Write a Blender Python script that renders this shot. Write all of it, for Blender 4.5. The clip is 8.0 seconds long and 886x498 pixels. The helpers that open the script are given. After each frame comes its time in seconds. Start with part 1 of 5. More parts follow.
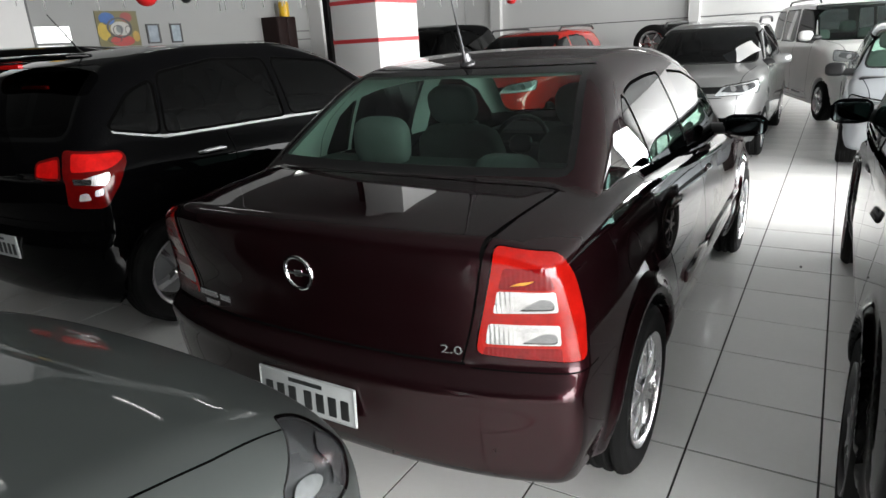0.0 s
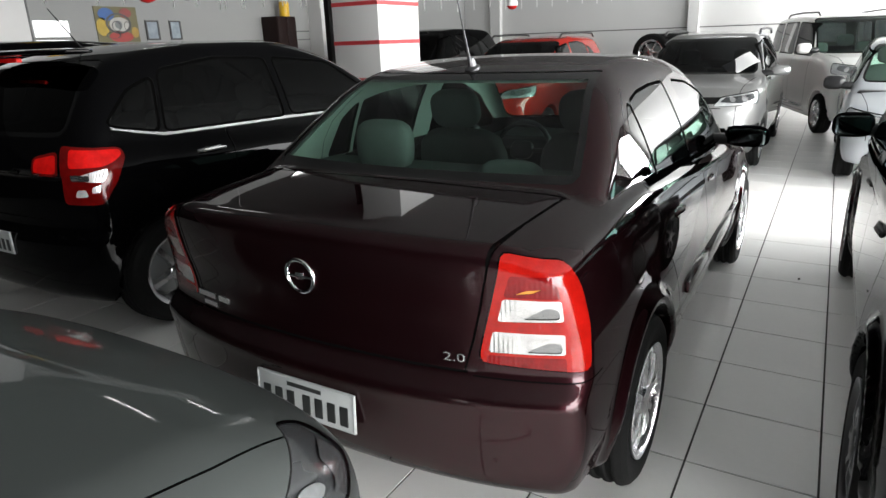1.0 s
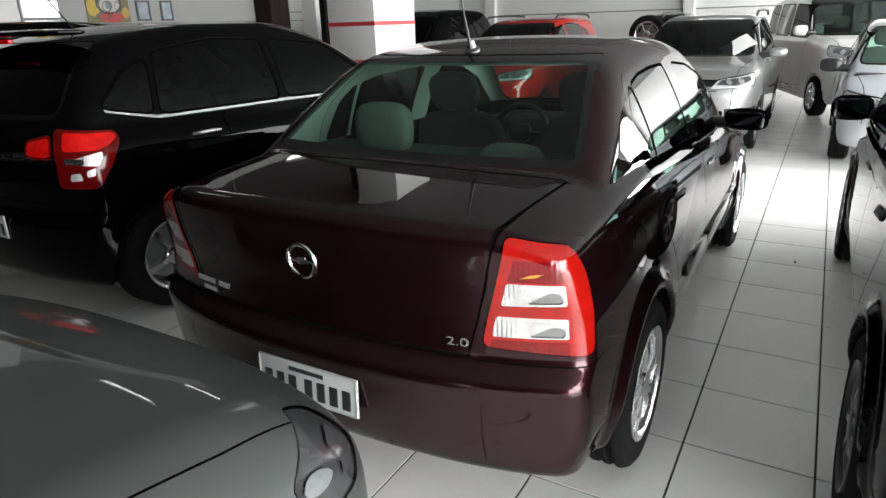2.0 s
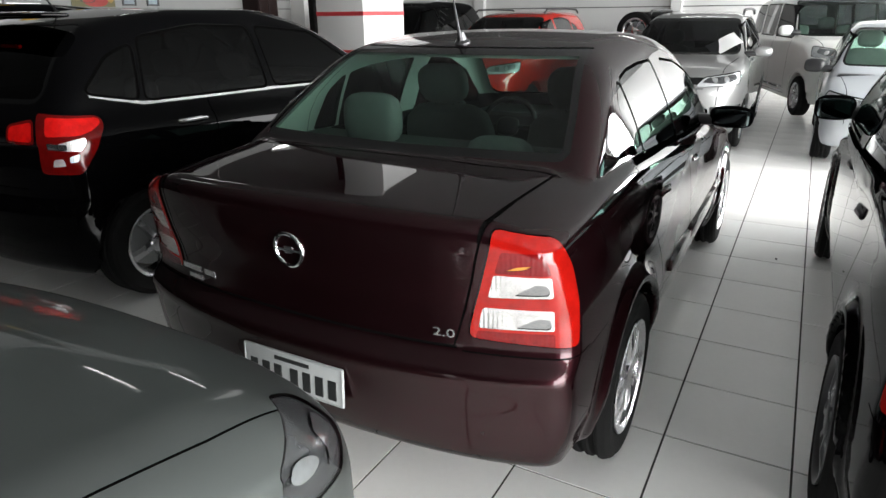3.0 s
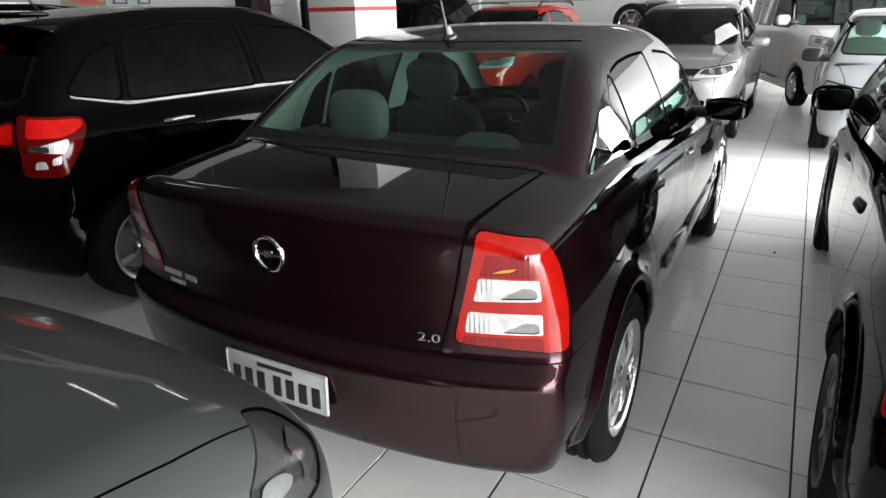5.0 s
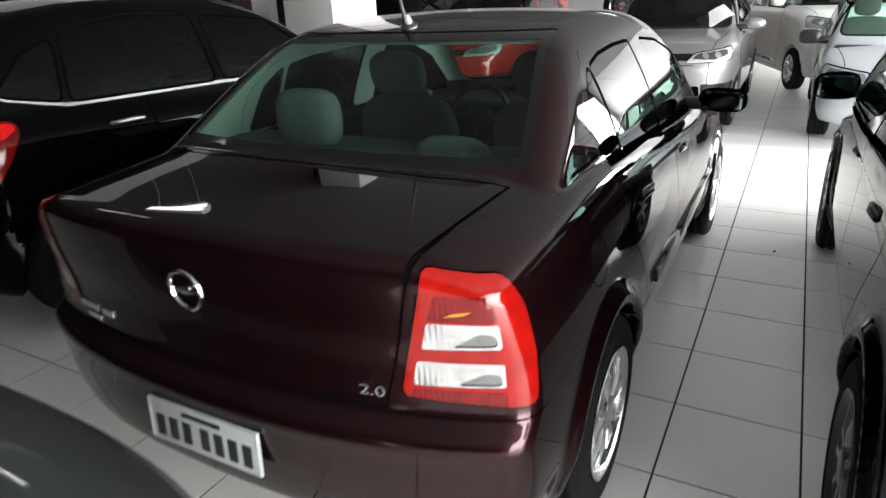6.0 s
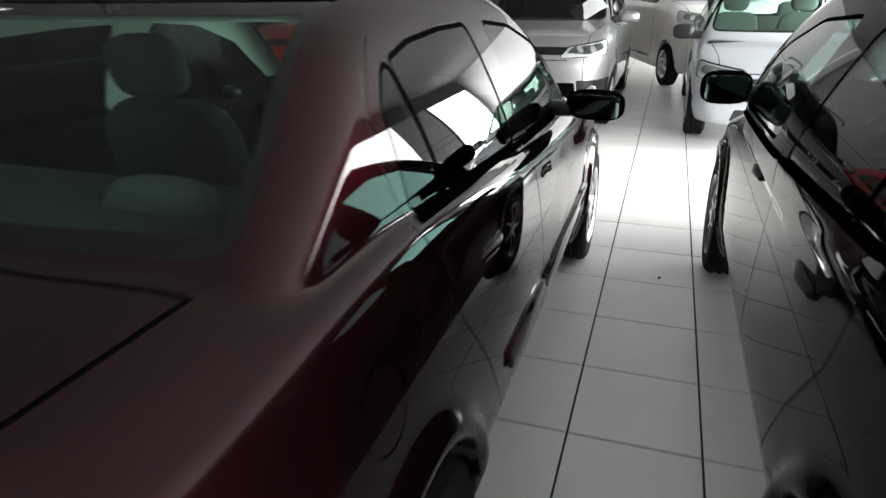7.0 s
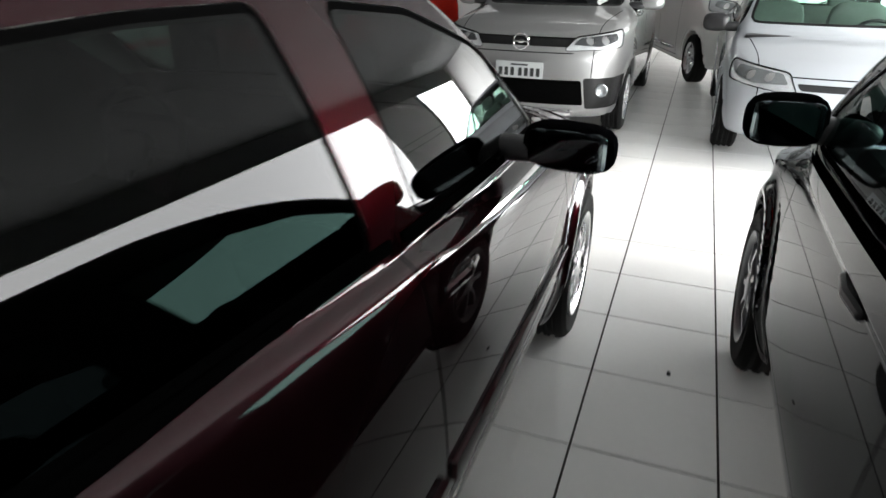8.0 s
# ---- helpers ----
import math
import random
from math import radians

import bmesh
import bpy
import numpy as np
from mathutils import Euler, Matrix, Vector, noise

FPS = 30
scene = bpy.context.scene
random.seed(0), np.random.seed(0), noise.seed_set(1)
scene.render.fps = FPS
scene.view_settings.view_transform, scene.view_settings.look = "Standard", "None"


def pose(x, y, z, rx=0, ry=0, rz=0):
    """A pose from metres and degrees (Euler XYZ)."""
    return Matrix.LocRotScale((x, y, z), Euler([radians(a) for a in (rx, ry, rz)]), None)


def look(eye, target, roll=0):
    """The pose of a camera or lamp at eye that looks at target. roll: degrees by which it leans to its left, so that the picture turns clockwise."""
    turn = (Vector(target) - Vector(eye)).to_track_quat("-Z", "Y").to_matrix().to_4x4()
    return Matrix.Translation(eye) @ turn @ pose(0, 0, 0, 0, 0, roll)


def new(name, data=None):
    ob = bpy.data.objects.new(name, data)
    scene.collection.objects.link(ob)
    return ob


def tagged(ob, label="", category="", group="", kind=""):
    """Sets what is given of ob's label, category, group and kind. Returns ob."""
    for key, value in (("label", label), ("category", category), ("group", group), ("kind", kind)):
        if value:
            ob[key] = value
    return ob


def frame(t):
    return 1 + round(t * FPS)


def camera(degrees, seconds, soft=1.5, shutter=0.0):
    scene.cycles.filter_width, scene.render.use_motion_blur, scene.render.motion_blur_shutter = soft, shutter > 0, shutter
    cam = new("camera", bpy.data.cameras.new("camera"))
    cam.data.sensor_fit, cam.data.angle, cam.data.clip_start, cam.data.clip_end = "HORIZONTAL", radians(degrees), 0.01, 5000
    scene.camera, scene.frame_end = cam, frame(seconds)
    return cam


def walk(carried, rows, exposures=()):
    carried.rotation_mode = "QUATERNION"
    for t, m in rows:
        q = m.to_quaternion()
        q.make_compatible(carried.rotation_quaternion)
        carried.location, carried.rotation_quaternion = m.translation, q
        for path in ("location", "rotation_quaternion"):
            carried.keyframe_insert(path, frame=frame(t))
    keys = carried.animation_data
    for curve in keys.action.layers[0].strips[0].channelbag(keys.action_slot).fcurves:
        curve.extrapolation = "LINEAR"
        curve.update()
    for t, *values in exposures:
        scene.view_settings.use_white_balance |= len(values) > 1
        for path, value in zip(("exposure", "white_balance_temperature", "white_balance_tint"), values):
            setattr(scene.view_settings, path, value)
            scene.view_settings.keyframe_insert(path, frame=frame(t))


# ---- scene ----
cam = camera(69.5, 8.0, shutter=0.5)
PATH = [
    (0, (0.337, -2.21, 1.534), (-0.663, -0.595, 0.909), -3.4),
    (0.5, (0.318, -2.213, 1.541), (-0.699, -0.6, 0.936), -3.3),
    (1, (0.3, -2.207, 1.536), (-0.685, -0.579, 0.92), -2.0),
    (1.5, (0.281, -2.209, 1.539), (-0.699, -0.589, 0.894), -2.3),
    (3, (0.271, -2.223, 1.535), (-0.646, -0.584, 0.847), -0.6),
    (3.5, (0.271, -2.228, 1.539), (-0.663, -0.592, 0.867), -0.5),
    (4, (0.273, -2.223, 1.537), (-0.658, -0.584, 0.868), -0.7),
    (4.5, (0.279, -2.2, 1.533), (-0.64, -0.558, 0.855), -1.0),
    (6, (0.24, -1.827, 1.529), (-0.66, -0.201, 0.79), -2.4),
    (6.5, (0.199, -1.481, 1.503), (-0.63, 0.195, 0.793), -2.7),
    (7, (0.183, -0.958, 1.441), (-0.416, 0.789, 0.672), -0.6),
    (7.5, (0.214, -0.415, 1.419), (-0.46, 1.274, 0.588), 0.9),
    (8, (0.181, 0.114, 1.389), (-0.463, 1.823, 0.574), 0.7),
]
walk(cam, [(t, look(eye, target, roll)) for t, eye, target, roll in PATH], [(0, -0.42), (4.5, -0.35), (6.5, -0.35), (7.5, -0.44), (8, -0.53)])

# ---- light of the showroom: daylight from the open street front at +x ----
ROOM = dict(x0=-9.2, x1=4.6, y0=-6.5, y1=15.2, z1=3.7)
world = bpy.data.worlds.new("world")
scene.world = world
world.use_nodes = True
wn = world.node_tree.nodes
sky = wn.new("ShaderNodeTexSky")
sky.sky_type, sky.sun_disc = "NISHITA", False
sky.sun_elevation, sky.sun_rotation = radians(28), radians(90)
sky.air_density, sky.dust_density = 1.0, 4.0
wn["Background"].inputs["Strength"].default_value = 0.13
world.node_tree.links.new(sky.outputs[0], wn["Background"].inputs["Color"])


def area(name, m, sx, sy, watts, colour=(1, 1, 1)):
    data = bpy.data.lights.new(name, "AREA")
    data.shape, data.size, data.size_y, data.energy, data.color = "RECTANGLE", sx, sy, watts, colour
    ob = new(name, data)
    ob.matrix_world = m
    return ob


FRONT_Z = 3.15          # height of the street opening
sun_data = bpy.data.lights.new("sun", "SUN")
sun_data.energy, sun_data.angle, sun_data.color = 1.8, radians(4), (1, 0.97, 0.93)
sun = new("sun", sun_data)
sun.matrix_world = look((20, 5.4, 10.6), (0, 5, 0))
OPENINGS = [(-5.0, 9.8), (12.0, 14.9)]
for (a, b), watts in zip(OPENINGS, (262, 480)):
    area("daylight", look((ROOM["x1"] - 0.05, (a + b) / 2, FRONT_Z / 2), (-4, (a + b) / 2, FRONT_Z / 2)), b - a - 0.1, FRONT_Z - 0.1, watts * (b - a), (0.98, 0.99, 1.0))


# ---- materials ----
def links(m):
    return m.node_tree.links.new


def mat(name, base, rough=0.5, metal=0.0, coat=0.0, vary=0.12, scale=3.0, grain=60.0, bump=0.0, bscale=200.0, rvary=0.0, spec=0.5, trans=0.0, ramp=None, piece=0.0):
    """A principled surface with stains at one scale and grain at another."""
    m = bpy.data.materials.new(name)
    m.use_nodes = True
    n, l = m.node_tree.nodes, links(m)
    p = n["Principled BSDF"]
    p.inputs["Roughness"].default_value, p.inputs["Metallic"].default_value = rough, metal
    p.inputs["Coat Weight"].default_value, p.inputs["Coat Roughness"].default_value = coat, 0.03
    p.inputs["Specular IOR Level"].default_value = spec
    p.inputs["Transmission Weight"].default_value = trans
    tc = n.new("ShaderNodeTexCoord")
    big, fine = n.new("ShaderNodeTexNoise"), n.new("ShaderNodeTexNoise")
    big.inputs["Scale"].default_value, big.inputs["Detail"].default_value = scale, 5
    fine.inputs["Scale"].default_value, fine.inputs["Detail"].default_value = grain, 3
    for t in (big, fine):
        l(tc.outputs["Object"], t.inputs["Vector"])
    mix = n.new("ShaderNodeMix")
    mix.data_type = "RGBA"
    lo = [c * (1 - vary) for c in base]
    hi = [min(1, c * (1 + vary)) for c in base]
    mix.inputs[6].default_value, mix.inputs[7].default_value = (*lo, 1), (*hi, 1)
    add = n.new("ShaderNodeMath")
    add.operation = "MULTIPLY_ADD"
    l(fine.outputs["Fac"], add.inputs[0])
    add.inputs[1].default_value = 0.35
    l(big.outputs["Fac"], add.inputs[2])
    sub = n.new("ShaderNodeMath")
    sub.operation = "SUBTRACT"
    l(add.outputs[0], sub.inputs[0])
    sub.inputs[1].default_value = 0.17
    last = sub
    if piece:
        info = n.new("ShaderNodeObjectInfo")
        pm = n.new("ShaderNodeMath")
        pm.operation = "MULTIPLY_ADD"
        l(info.outputs["Random"], pm.inputs[0])
        pm.inputs[1].default_value = piece
        l(sub.outputs[0], pm.inputs[2])
        last = pm
    l(last.outputs[0], mix.inputs[0])
    l(mix.outputs[2], p.inputs["Base Color"])
    if rvary:
        r = n.new("ShaderNodeMapRange")
        r.inputs["From Min"].default_value, r.inputs["From Max"].default_value = 0.3, 0.7
        r.inputs["To Min"].default_value, r.inputs["To Max"].default_value = max(0, rough - rvary), rough + rvary
        l(big.outputs["Fac"], r.inputs["Value"])
        l(r.outputs[0], p.inputs["Roughness"])
    if bump:
        b, t = n.new("ShaderNodeBump"), n.new("ShaderNodeTexNoise")
        t.inputs["Scale"].default_value, t.inputs["Detail"].default_value = bscale, 3
        l(tc.outputs["Object"], t.inputs["Vector"])
        b.inputs["Strength"].default_value, b.inputs["Distance"].default_value = bump, 0.004
        l(t.outputs["Fac"], b.inputs["Height"])
        l(b.outputs[0], p.inputs["Normal"])
    return m


def glass_mat(name, tint, gloss_rough=0.0, ior=1.5):
    m = bpy.data.materials.new(name)
    m.use_nodes = True
    n, l = m.node_tree.nodes, links(m)
    n.remove(n["Principled BSDF"])
    t = n.new("ShaderNodeBsdfTransparent")
    g, f, x = n.new("ShaderNodeBsdfGlossy"), n.new("ShaderNodeLayerWeight"), n.new("ShaderNodeMixShader")
    rise, gain = n.new("ShaderNodeMath"), n.new("ShaderNodeMath")
    t.inputs["Color"].default_value = (*tint, 1)
    g.inputs["Roughness"].default_value = gloss_rough
    f.inputs["Blend"].default_value = 0.5
    least = ((ior - 1) / (ior + 1)) ** 2
    rise.operation, gain.operation = "POWER", "MULTIPLY_ADD"
    rise.inputs[1].default_value, gain.inputs[1].default_value, gain.inputs[2].default_value = 5.0, 1 - least, least
    l(f.outputs["Facing"], rise.inputs[0])
    l(rise.outputs[0], gain.inputs[0])
    l(gain.outputs[0], x.inputs[0])
    l(t.outputs[0], x.inputs[1])
    l(g.outputs[0], x.inputs[2])
    l(x.outputs[0], n["Material Output"].inputs["Surface"])
    return m


def glow(name, colour, strength):
    m = bpy.data.materials.new(name)
    m.use_nodes = True
    p = m.node_tree.nodes["Principled BSDF"]
    p.inputs["Base Color"].default_value = (*colour, 1)
    p.inputs["Emission Color"].default_value = (*colour, 1)
    p.inputs["Emission Strength"].default_value = strength
    return m


def paint(name, base, metal=0.3, rough=0.32, spec=0.0, coat=1.0, edge=6.0, ior=1.5):
    """Car paint: flakes under a clear coat, with a little dust."""
    m = mat(name, base, rough, metal, coat, 0.08, 2.2, 900.0, 0.0, rvary=0.05, spec=spec)
    p = m.node_tree.nodes["Principled BSDF"]
    p.inputs["Coat Roughness"].default_value, p.inputs["Coat IOR"].default_value = 0.025, ior
    p.inputs["Specular Tint"].default_value = (*[min(1.0, edge * c) for c in base], 1)
    return m


def ribbed(name, base, rough, metal, ribs, depth, coat=1.0):
    """A lamp lens with fine upright ribs moulded into it."""
    m = mat(name, base, rough, metal, coat, 0.55, 24, 90)
    n, l = m.node_tree.nodes, links(m)
    w, b, tc = n.new("ShaderNodeTexWave"), n.new("ShaderNodeBump"), n.new("ShaderNodeTexCoord")
    w.bands_direction = "X"
    w.inputs["Scale"].default_value, w.inputs["Distortion"].default_value, w.inputs["Detail"].default_value = ribs, 0.6, 1.0
    l(tc.outputs["Object"], w.inputs["Vector"])
    b.inputs["Strength"].default_value, b.inputs["Distance"].default_value = depth, 0.004
    l(w.outputs["Fac"], b.inputs["Height"])
    l(b.outputs[0], n["Principled BSDF"].inputs["Normal"])
    return m


PAINT_WINE = paint("wine_paint", (0.027, 0.0078, 0.0102), 0.85, 0.32, ior=1.36)
PAINT_BLACK = paint("black_paint", (0.0012, 0.0012, 0.0014), 0.0, ior=1.17)
PAINT_GRAPHITE = paint("graphite_paint", (0.012, 0.012, 0.012), 0.2)
PAINT_GREY = paint("grey_paint", (0.110, 0.123, 0.120), 0.85, 0.46, 0.0, 0.6)
PAINT_SILVER = paint("silver_paint", (0.235, 0.237, 0.235), 0.6, 0.38)
PAINT_ICE = paint("pale_blue_silver_paint", (0.50, 0.53, 0.56), 0.5, 0.38)
PAINT_WHITE = paint("off_white_paint", (0.84, 0.84, 0.82), 0.0)
PAINT_RED = paint("red_paint", (0.42, 0.018, 0.010), 0.1)
TYRE = mat("tyre_rubber", (0.007, 0.007, 0.007), 0.9, spec=0.15, bump=0.25, bscale=260, vary=0.3, scale=8)
DARK_ALLOY = mat("dark_alloy", (0.10, 0.10, 0.105), 0.35, 0.8, 0.2, 0.1, rvary=0.08)
ALLOY = mat("alloy", (0.66, 0.66, 0.67), 0.24, 0.9, 0.4, 0.06, rvary=0.08)
CHROME = mat("chrome", (0.82, 0.82, 0.83), 0.07, 1.0, vary=0.04)
PIANO = mat("gloss_black_trim", (0.002, 0.002, 0.002), 0.05, vary=0.1)
RUBBER = mat("black_rubber_trim", (0.005, 0.005, 0.005), 0.5, vary=0.2, bump=0.1, spec=0.2)
SEAL = mat("dull_rubber_seal", (0.0016, 0.0016, 0.0016), 0.95, vary=0.2, spec=0.0)
PLASTIC = mat("black_plastic", (0.014, 0.014, 0.015), 0.38, vary=0.15, bump=0.2, bscale=400)
MIRROR_SHELL = mat("satin_black_mirror_shell", (0.003, 0.003, 0.0035), 0.6, vary=0.2, spec=0.0)
LINER = mat("dark_inner_shell", (0.004, 0.004, 0.004), 0.9, vary=0.2, spec=0.0)
CABIN = mat("cabin_fabric", (0.080, 0.083, 0.078), 0.9, vary=0.2, bump=0.4, bscale=500)
SEAT = mat("seat_fabric", (0.13, 0.137, 0.13), 0.92, vary=0.18, scale=9, bump=0.5, bscale=500)
GLASS = glass_mat("green_tinted_glass", (0.62, 0.80, 0.72))
FILM_GLASS = glass_mat("filmed_side_glass", (0.024, 0.030, 0.028), 0.0, 1.36)
REAR_GLASS = glass_mat("green_rear_glass", (0.50, 0.66, 0.60))
TEAL_GLASS = glass_mat("teal_tinted_glass", (0.17, 0.25, 0.245))
DARK_GLASS = glass_mat("smoked_glass", (0.10, 0.105, 0.11))
BLACK_GLASS = glass_mat("dark_film_glass", (0.035, 0.036, 0.038), 0.0, 1.35)
LENS = glass_mat("clear_lens", (0.93, 0.94, 0.94), 0.02)
RED_LENS = mat("red_lens", (0.27, 0.005, 0.003), 0.10, 0.0, 0.0, 0.35, 22, 120, bump=0.05, bscale=160, spec=0.5)
WHITE_LENS = ribbed("clear_ribbed_lens", (0.66, 0.66, 0.65), 0.14, 0.75, 26, 0.16)
RED_BRIGHT = mat("bright_red_lens", (0.58, 0.005, 0.004), 0.16, 0.0, 0.1, 0.45, 22, 90, bump=0.15, bscale=120)
RED_DEEP = mat("deep_red_lens", (0.10, 0.002, 0.002), 0.12, 0.0, 0.0, 0.4, 22, 90, spec=0.3)
CLEAR_PATCH = ribbed("clear_faceted_lens", (0.86, 0.86, 0.85), 0.22, 0.35, 40, 0.25, 0.5)
RED_RIB = ribbed("ribbed_red_lens", (0.14, 0.001, 0.002), 0.12, 0.0, 26, 0.10, 0.0)
LAMP_BOWL = mat("clear_lamp_bowl", (0.20, 0.215, 0.22), 0.25, 0.5, 0.5, 0.45, 16)
LAMP_GREY = mat("lamp_bowl_grey", (0.06, 0.063, 0.066), 0.22, 0.5, 0.5, 0.4, 20)
SHELF = mat("grey_shelf_felt", (0.055, 0.06, 0.056), 0.9, vary=0.1, bump=0.3, bscale=400)
REFLECTOR = mat("grey_lamp_reflector", (0.24, 0.245, 0.25), 0.12, 0.9, 1.0, 0.3, 25)
# colour of the painted bulb glint in the tail light
AMBER = mat("amber_glint", (0.75, 0.30, 0.03), 0.2, 0.2, 1.0, 0.4, 40)
HOUSING = mat("lamp_housing", (0.62, 0.63, 0.64), 0.25, 0.35, vary=0.4, scale=14, bump=0.3, bscale=60)
MIRROR = mat("mirror_glass", (0.24, 0.29, 0.30), 0.01, 1.0, vary=0.02)
PLATE = mat("plate_enamel", (0.42, 0.44, 0.44), 0.4, 0.2, vary=0.08, scale=20)
INK = mat("plate_ink", (0.012, 0.014, 0.014), 0.5)
PAPER = mat("white_paper", (0.80, 0.80, 0.79), 0.8, vary=0.04)
# left wall: a greyer tone than the white pilasters and end wall
GREY_WALL = mat("pale_grey_wall", (0.265, 0.268, 0.262), 0.65, vary=0.08, scale=0.7, bump=0.15, bscale=40)
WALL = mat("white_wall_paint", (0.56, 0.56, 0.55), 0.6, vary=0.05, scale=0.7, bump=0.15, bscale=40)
CEIL = mat("grey_ceiling_paint", (0.145, 0.148, 0.147), 0.9, vary=0.08, scale=0.6, bump=0.2, bscale=30, spec=0.0)
TILE = mat("glazed_floor_tile", (0.82, 0.82, 0.80), 0.20, 0.0, 0.0, 0.06, 2.5, 40.0, rvary=0.06, bump=0.03, bscale=12, piece=0.25)
GROUT = mat("dark_grout", (0.035, 0.033, 0.030), 0.85, vary=0.3, scale=6)
REDLINE = mat("red_stripe", (0.42, 0.03, 0.035), 0.5)
GREYLINE = mat("grey_stripe", (0.10, 0.10, 0.10), 0.5)
CONCRETE = mat("street_concrete", (0.40, 0.39, 0.37), 0.85, vary=0.2, scale=0.8, bump=0.4, bscale=30)
BROWN = mat("dark_brown_wood", (0.012, 0.0045, 0.004), 0.5, vary=0.3, scale=12, spec=0.15)
YELLOW = mat("yellow_plastic", (0.70, 0.42, 0.02), 0.4)
STEEL = mat("painted_steel", (0.30, 0.31, 0.31), 0.4, 0.3)
TUBE = glow("fluorescent_tube", (1.0, 1.0, 0.98), 11.0)
LIT = glow("lit_acrylic", (1.0, 1.0, 1.0), 2.2)


LINING = mat("pale_headlining", (0.36, 0.39, 0.36), 0.9, vary=0.08, bump=0.2, bscale=400)
# near-black for the unseen walls, holding down bounce and reflections
SHADE = mat("unseen_wall_dark", (0.014, 0.014, 0.014), 0.9, vary=0.2, scale=0.8, bump=0.15, bscale=40, spec=0.0)


# ---- building blocks ----
def mesh_of(name, bm, material, smooth=True, angle=35):
    me = bpy.data.meshes.new(name)
    bm.normal_update()
    if smooth:
        for f in bm.faces:
            f.smooth = True
        for e in bm.edges:
            if len(e.link_faces) == 2 and e.calc_face_angle(0) > radians(angle):
                e.smooth = False
    bm.to_mesh(me)
    bm.free()
    me.materials.append(material)
    return me


def part(name, bm, material, parent, label="", smooth=True, angle=35):
    ob = new(name, mesh_of(name, bm, material, smooth, angle))
    ob.parent = parent
    return tagged(ob, label) if label else ob


def thing(name, label, category, m=None, group="", kind=""):
    ob = new(name)
    ob.empty_display_size = 0.1
    if m is not None:
        ob.matrix_world = m
    return tagged(ob, label, category, group, kind)


def box(x0, x1, y0, y1, z0, z1, bevel=0.0, seg=2, bm=None):
    bm = bm or bmesh.new()
    made = bmesh.ops.create_cube(bm, size=1.0, matrix=Matrix.LocRotScale(((x0 + x1) / 2, (y0 + y1) / 2, (z0 + z1) / 2), None, (abs(x1 - x0), abs(y1 - y0), abs(z1 - z0))))
    if bevel:
        es = list({e for v in made["verts"] for e in v.link_edges})
        bmesh.ops.bevel(bm, geom=es, offset=bevel, segments=seg, affect="EDGES", profile=0.6)
    return bm


def lathe(points, n=32, bm=None, m=None, close=False):
    """Turn (radius, height) points round the local z axis."""
    bm = bm or bmesh.new()
    rings = []
    for r, h in points:
        ring = [bm.verts.new((r * math.cos(2 * math.pi * k / n), r * math.sin(2 * math.pi * k / n), h)) for k in range(n)]
        rings.append(ring)
    pairs = list(zip(rings, rings[1:])) + ([(rings[-1], rings[0])] if close else [])
    for a, b in pairs:
        for k in range(n):
            bm.faces.new((a[k], a[(k + 1) % n], b[(k + 1) % n], b[k]))
    if not close:
        for ring in (rings[0], rings[-1]):
            if (ring[0].co - ring[n // 2].co).length > 1e-4:
                bm.faces.new(ring)
    bmesh.ops.remove_doubles(bm, verts=bm.verts, dist=1e-5)
    bmesh.ops.recalc_face_normals(bm, faces=bm.faces)
    if m is not None:
        bmesh.ops.transform(bm, matrix=m, verts=bm.verts)
    return bm


def tube(path, r, n=8, bm=None):
    """A round bar along a list of points."""
    bm = bm or bmesh.new()
    pts = [Vector(p) for p in path]
    rings, side = [], None
    for i, p in enumerate(pts):
        d = (pts[min(i + 1, len(pts) - 1)] - pts[max(i - 1, 0)]).normalized()
        side = d.orthogonal().normalized() if side is None else (side - d * side.dot(d)).normalized()
        up = d.cross(side)
        rr = r[i] if isinstance(r, (list, tuple)) else r
        rings.append([bm.verts.new(p + rr * (math.cos(2 * math.pi * k / n) * side + math.sin(2 * math.pi * k / n) * up)) for k in range(n)])
    for a, b in zip(rings, rings[1:]):
        for k in range(n):
            bm.faces.new((a[k], a[(k + 1) % n], b[(k + 1) % n], b[k]))
    bm.faces.new(rings[0])
    bm.faces.new(rings[-1])
    bmesh.ops.recalc_face_normals(bm, faces=bm.faces)
    return bm


def pillow(cx, cy, cz, sx, sy, sz, p=4.0, n=14, m=None):
    """A soft block: a rounded superellipsoid."""
    bm = bmesh.new()
    bmesh.ops.create_uvsphere(bm, u_segments=2 * n, v_segments=n, radius=1.0)
    for v in bm.verts:
        c = v.co
        s = (abs(c.x) ** p + abs(c.y) ** p + abs(c.z) ** p) ** (-1 / p)
        v.co = Vector((c.x * s * sx, c.y * s * sy, c.z * s * sz))
    if m is not None:
        bmesh.ops.transform(bm, matrix=m, verts=bm.verts)
    bmesh.ops.translate(bm, vec=(cx, cy, cz), verts=bm.verts)
    return bm


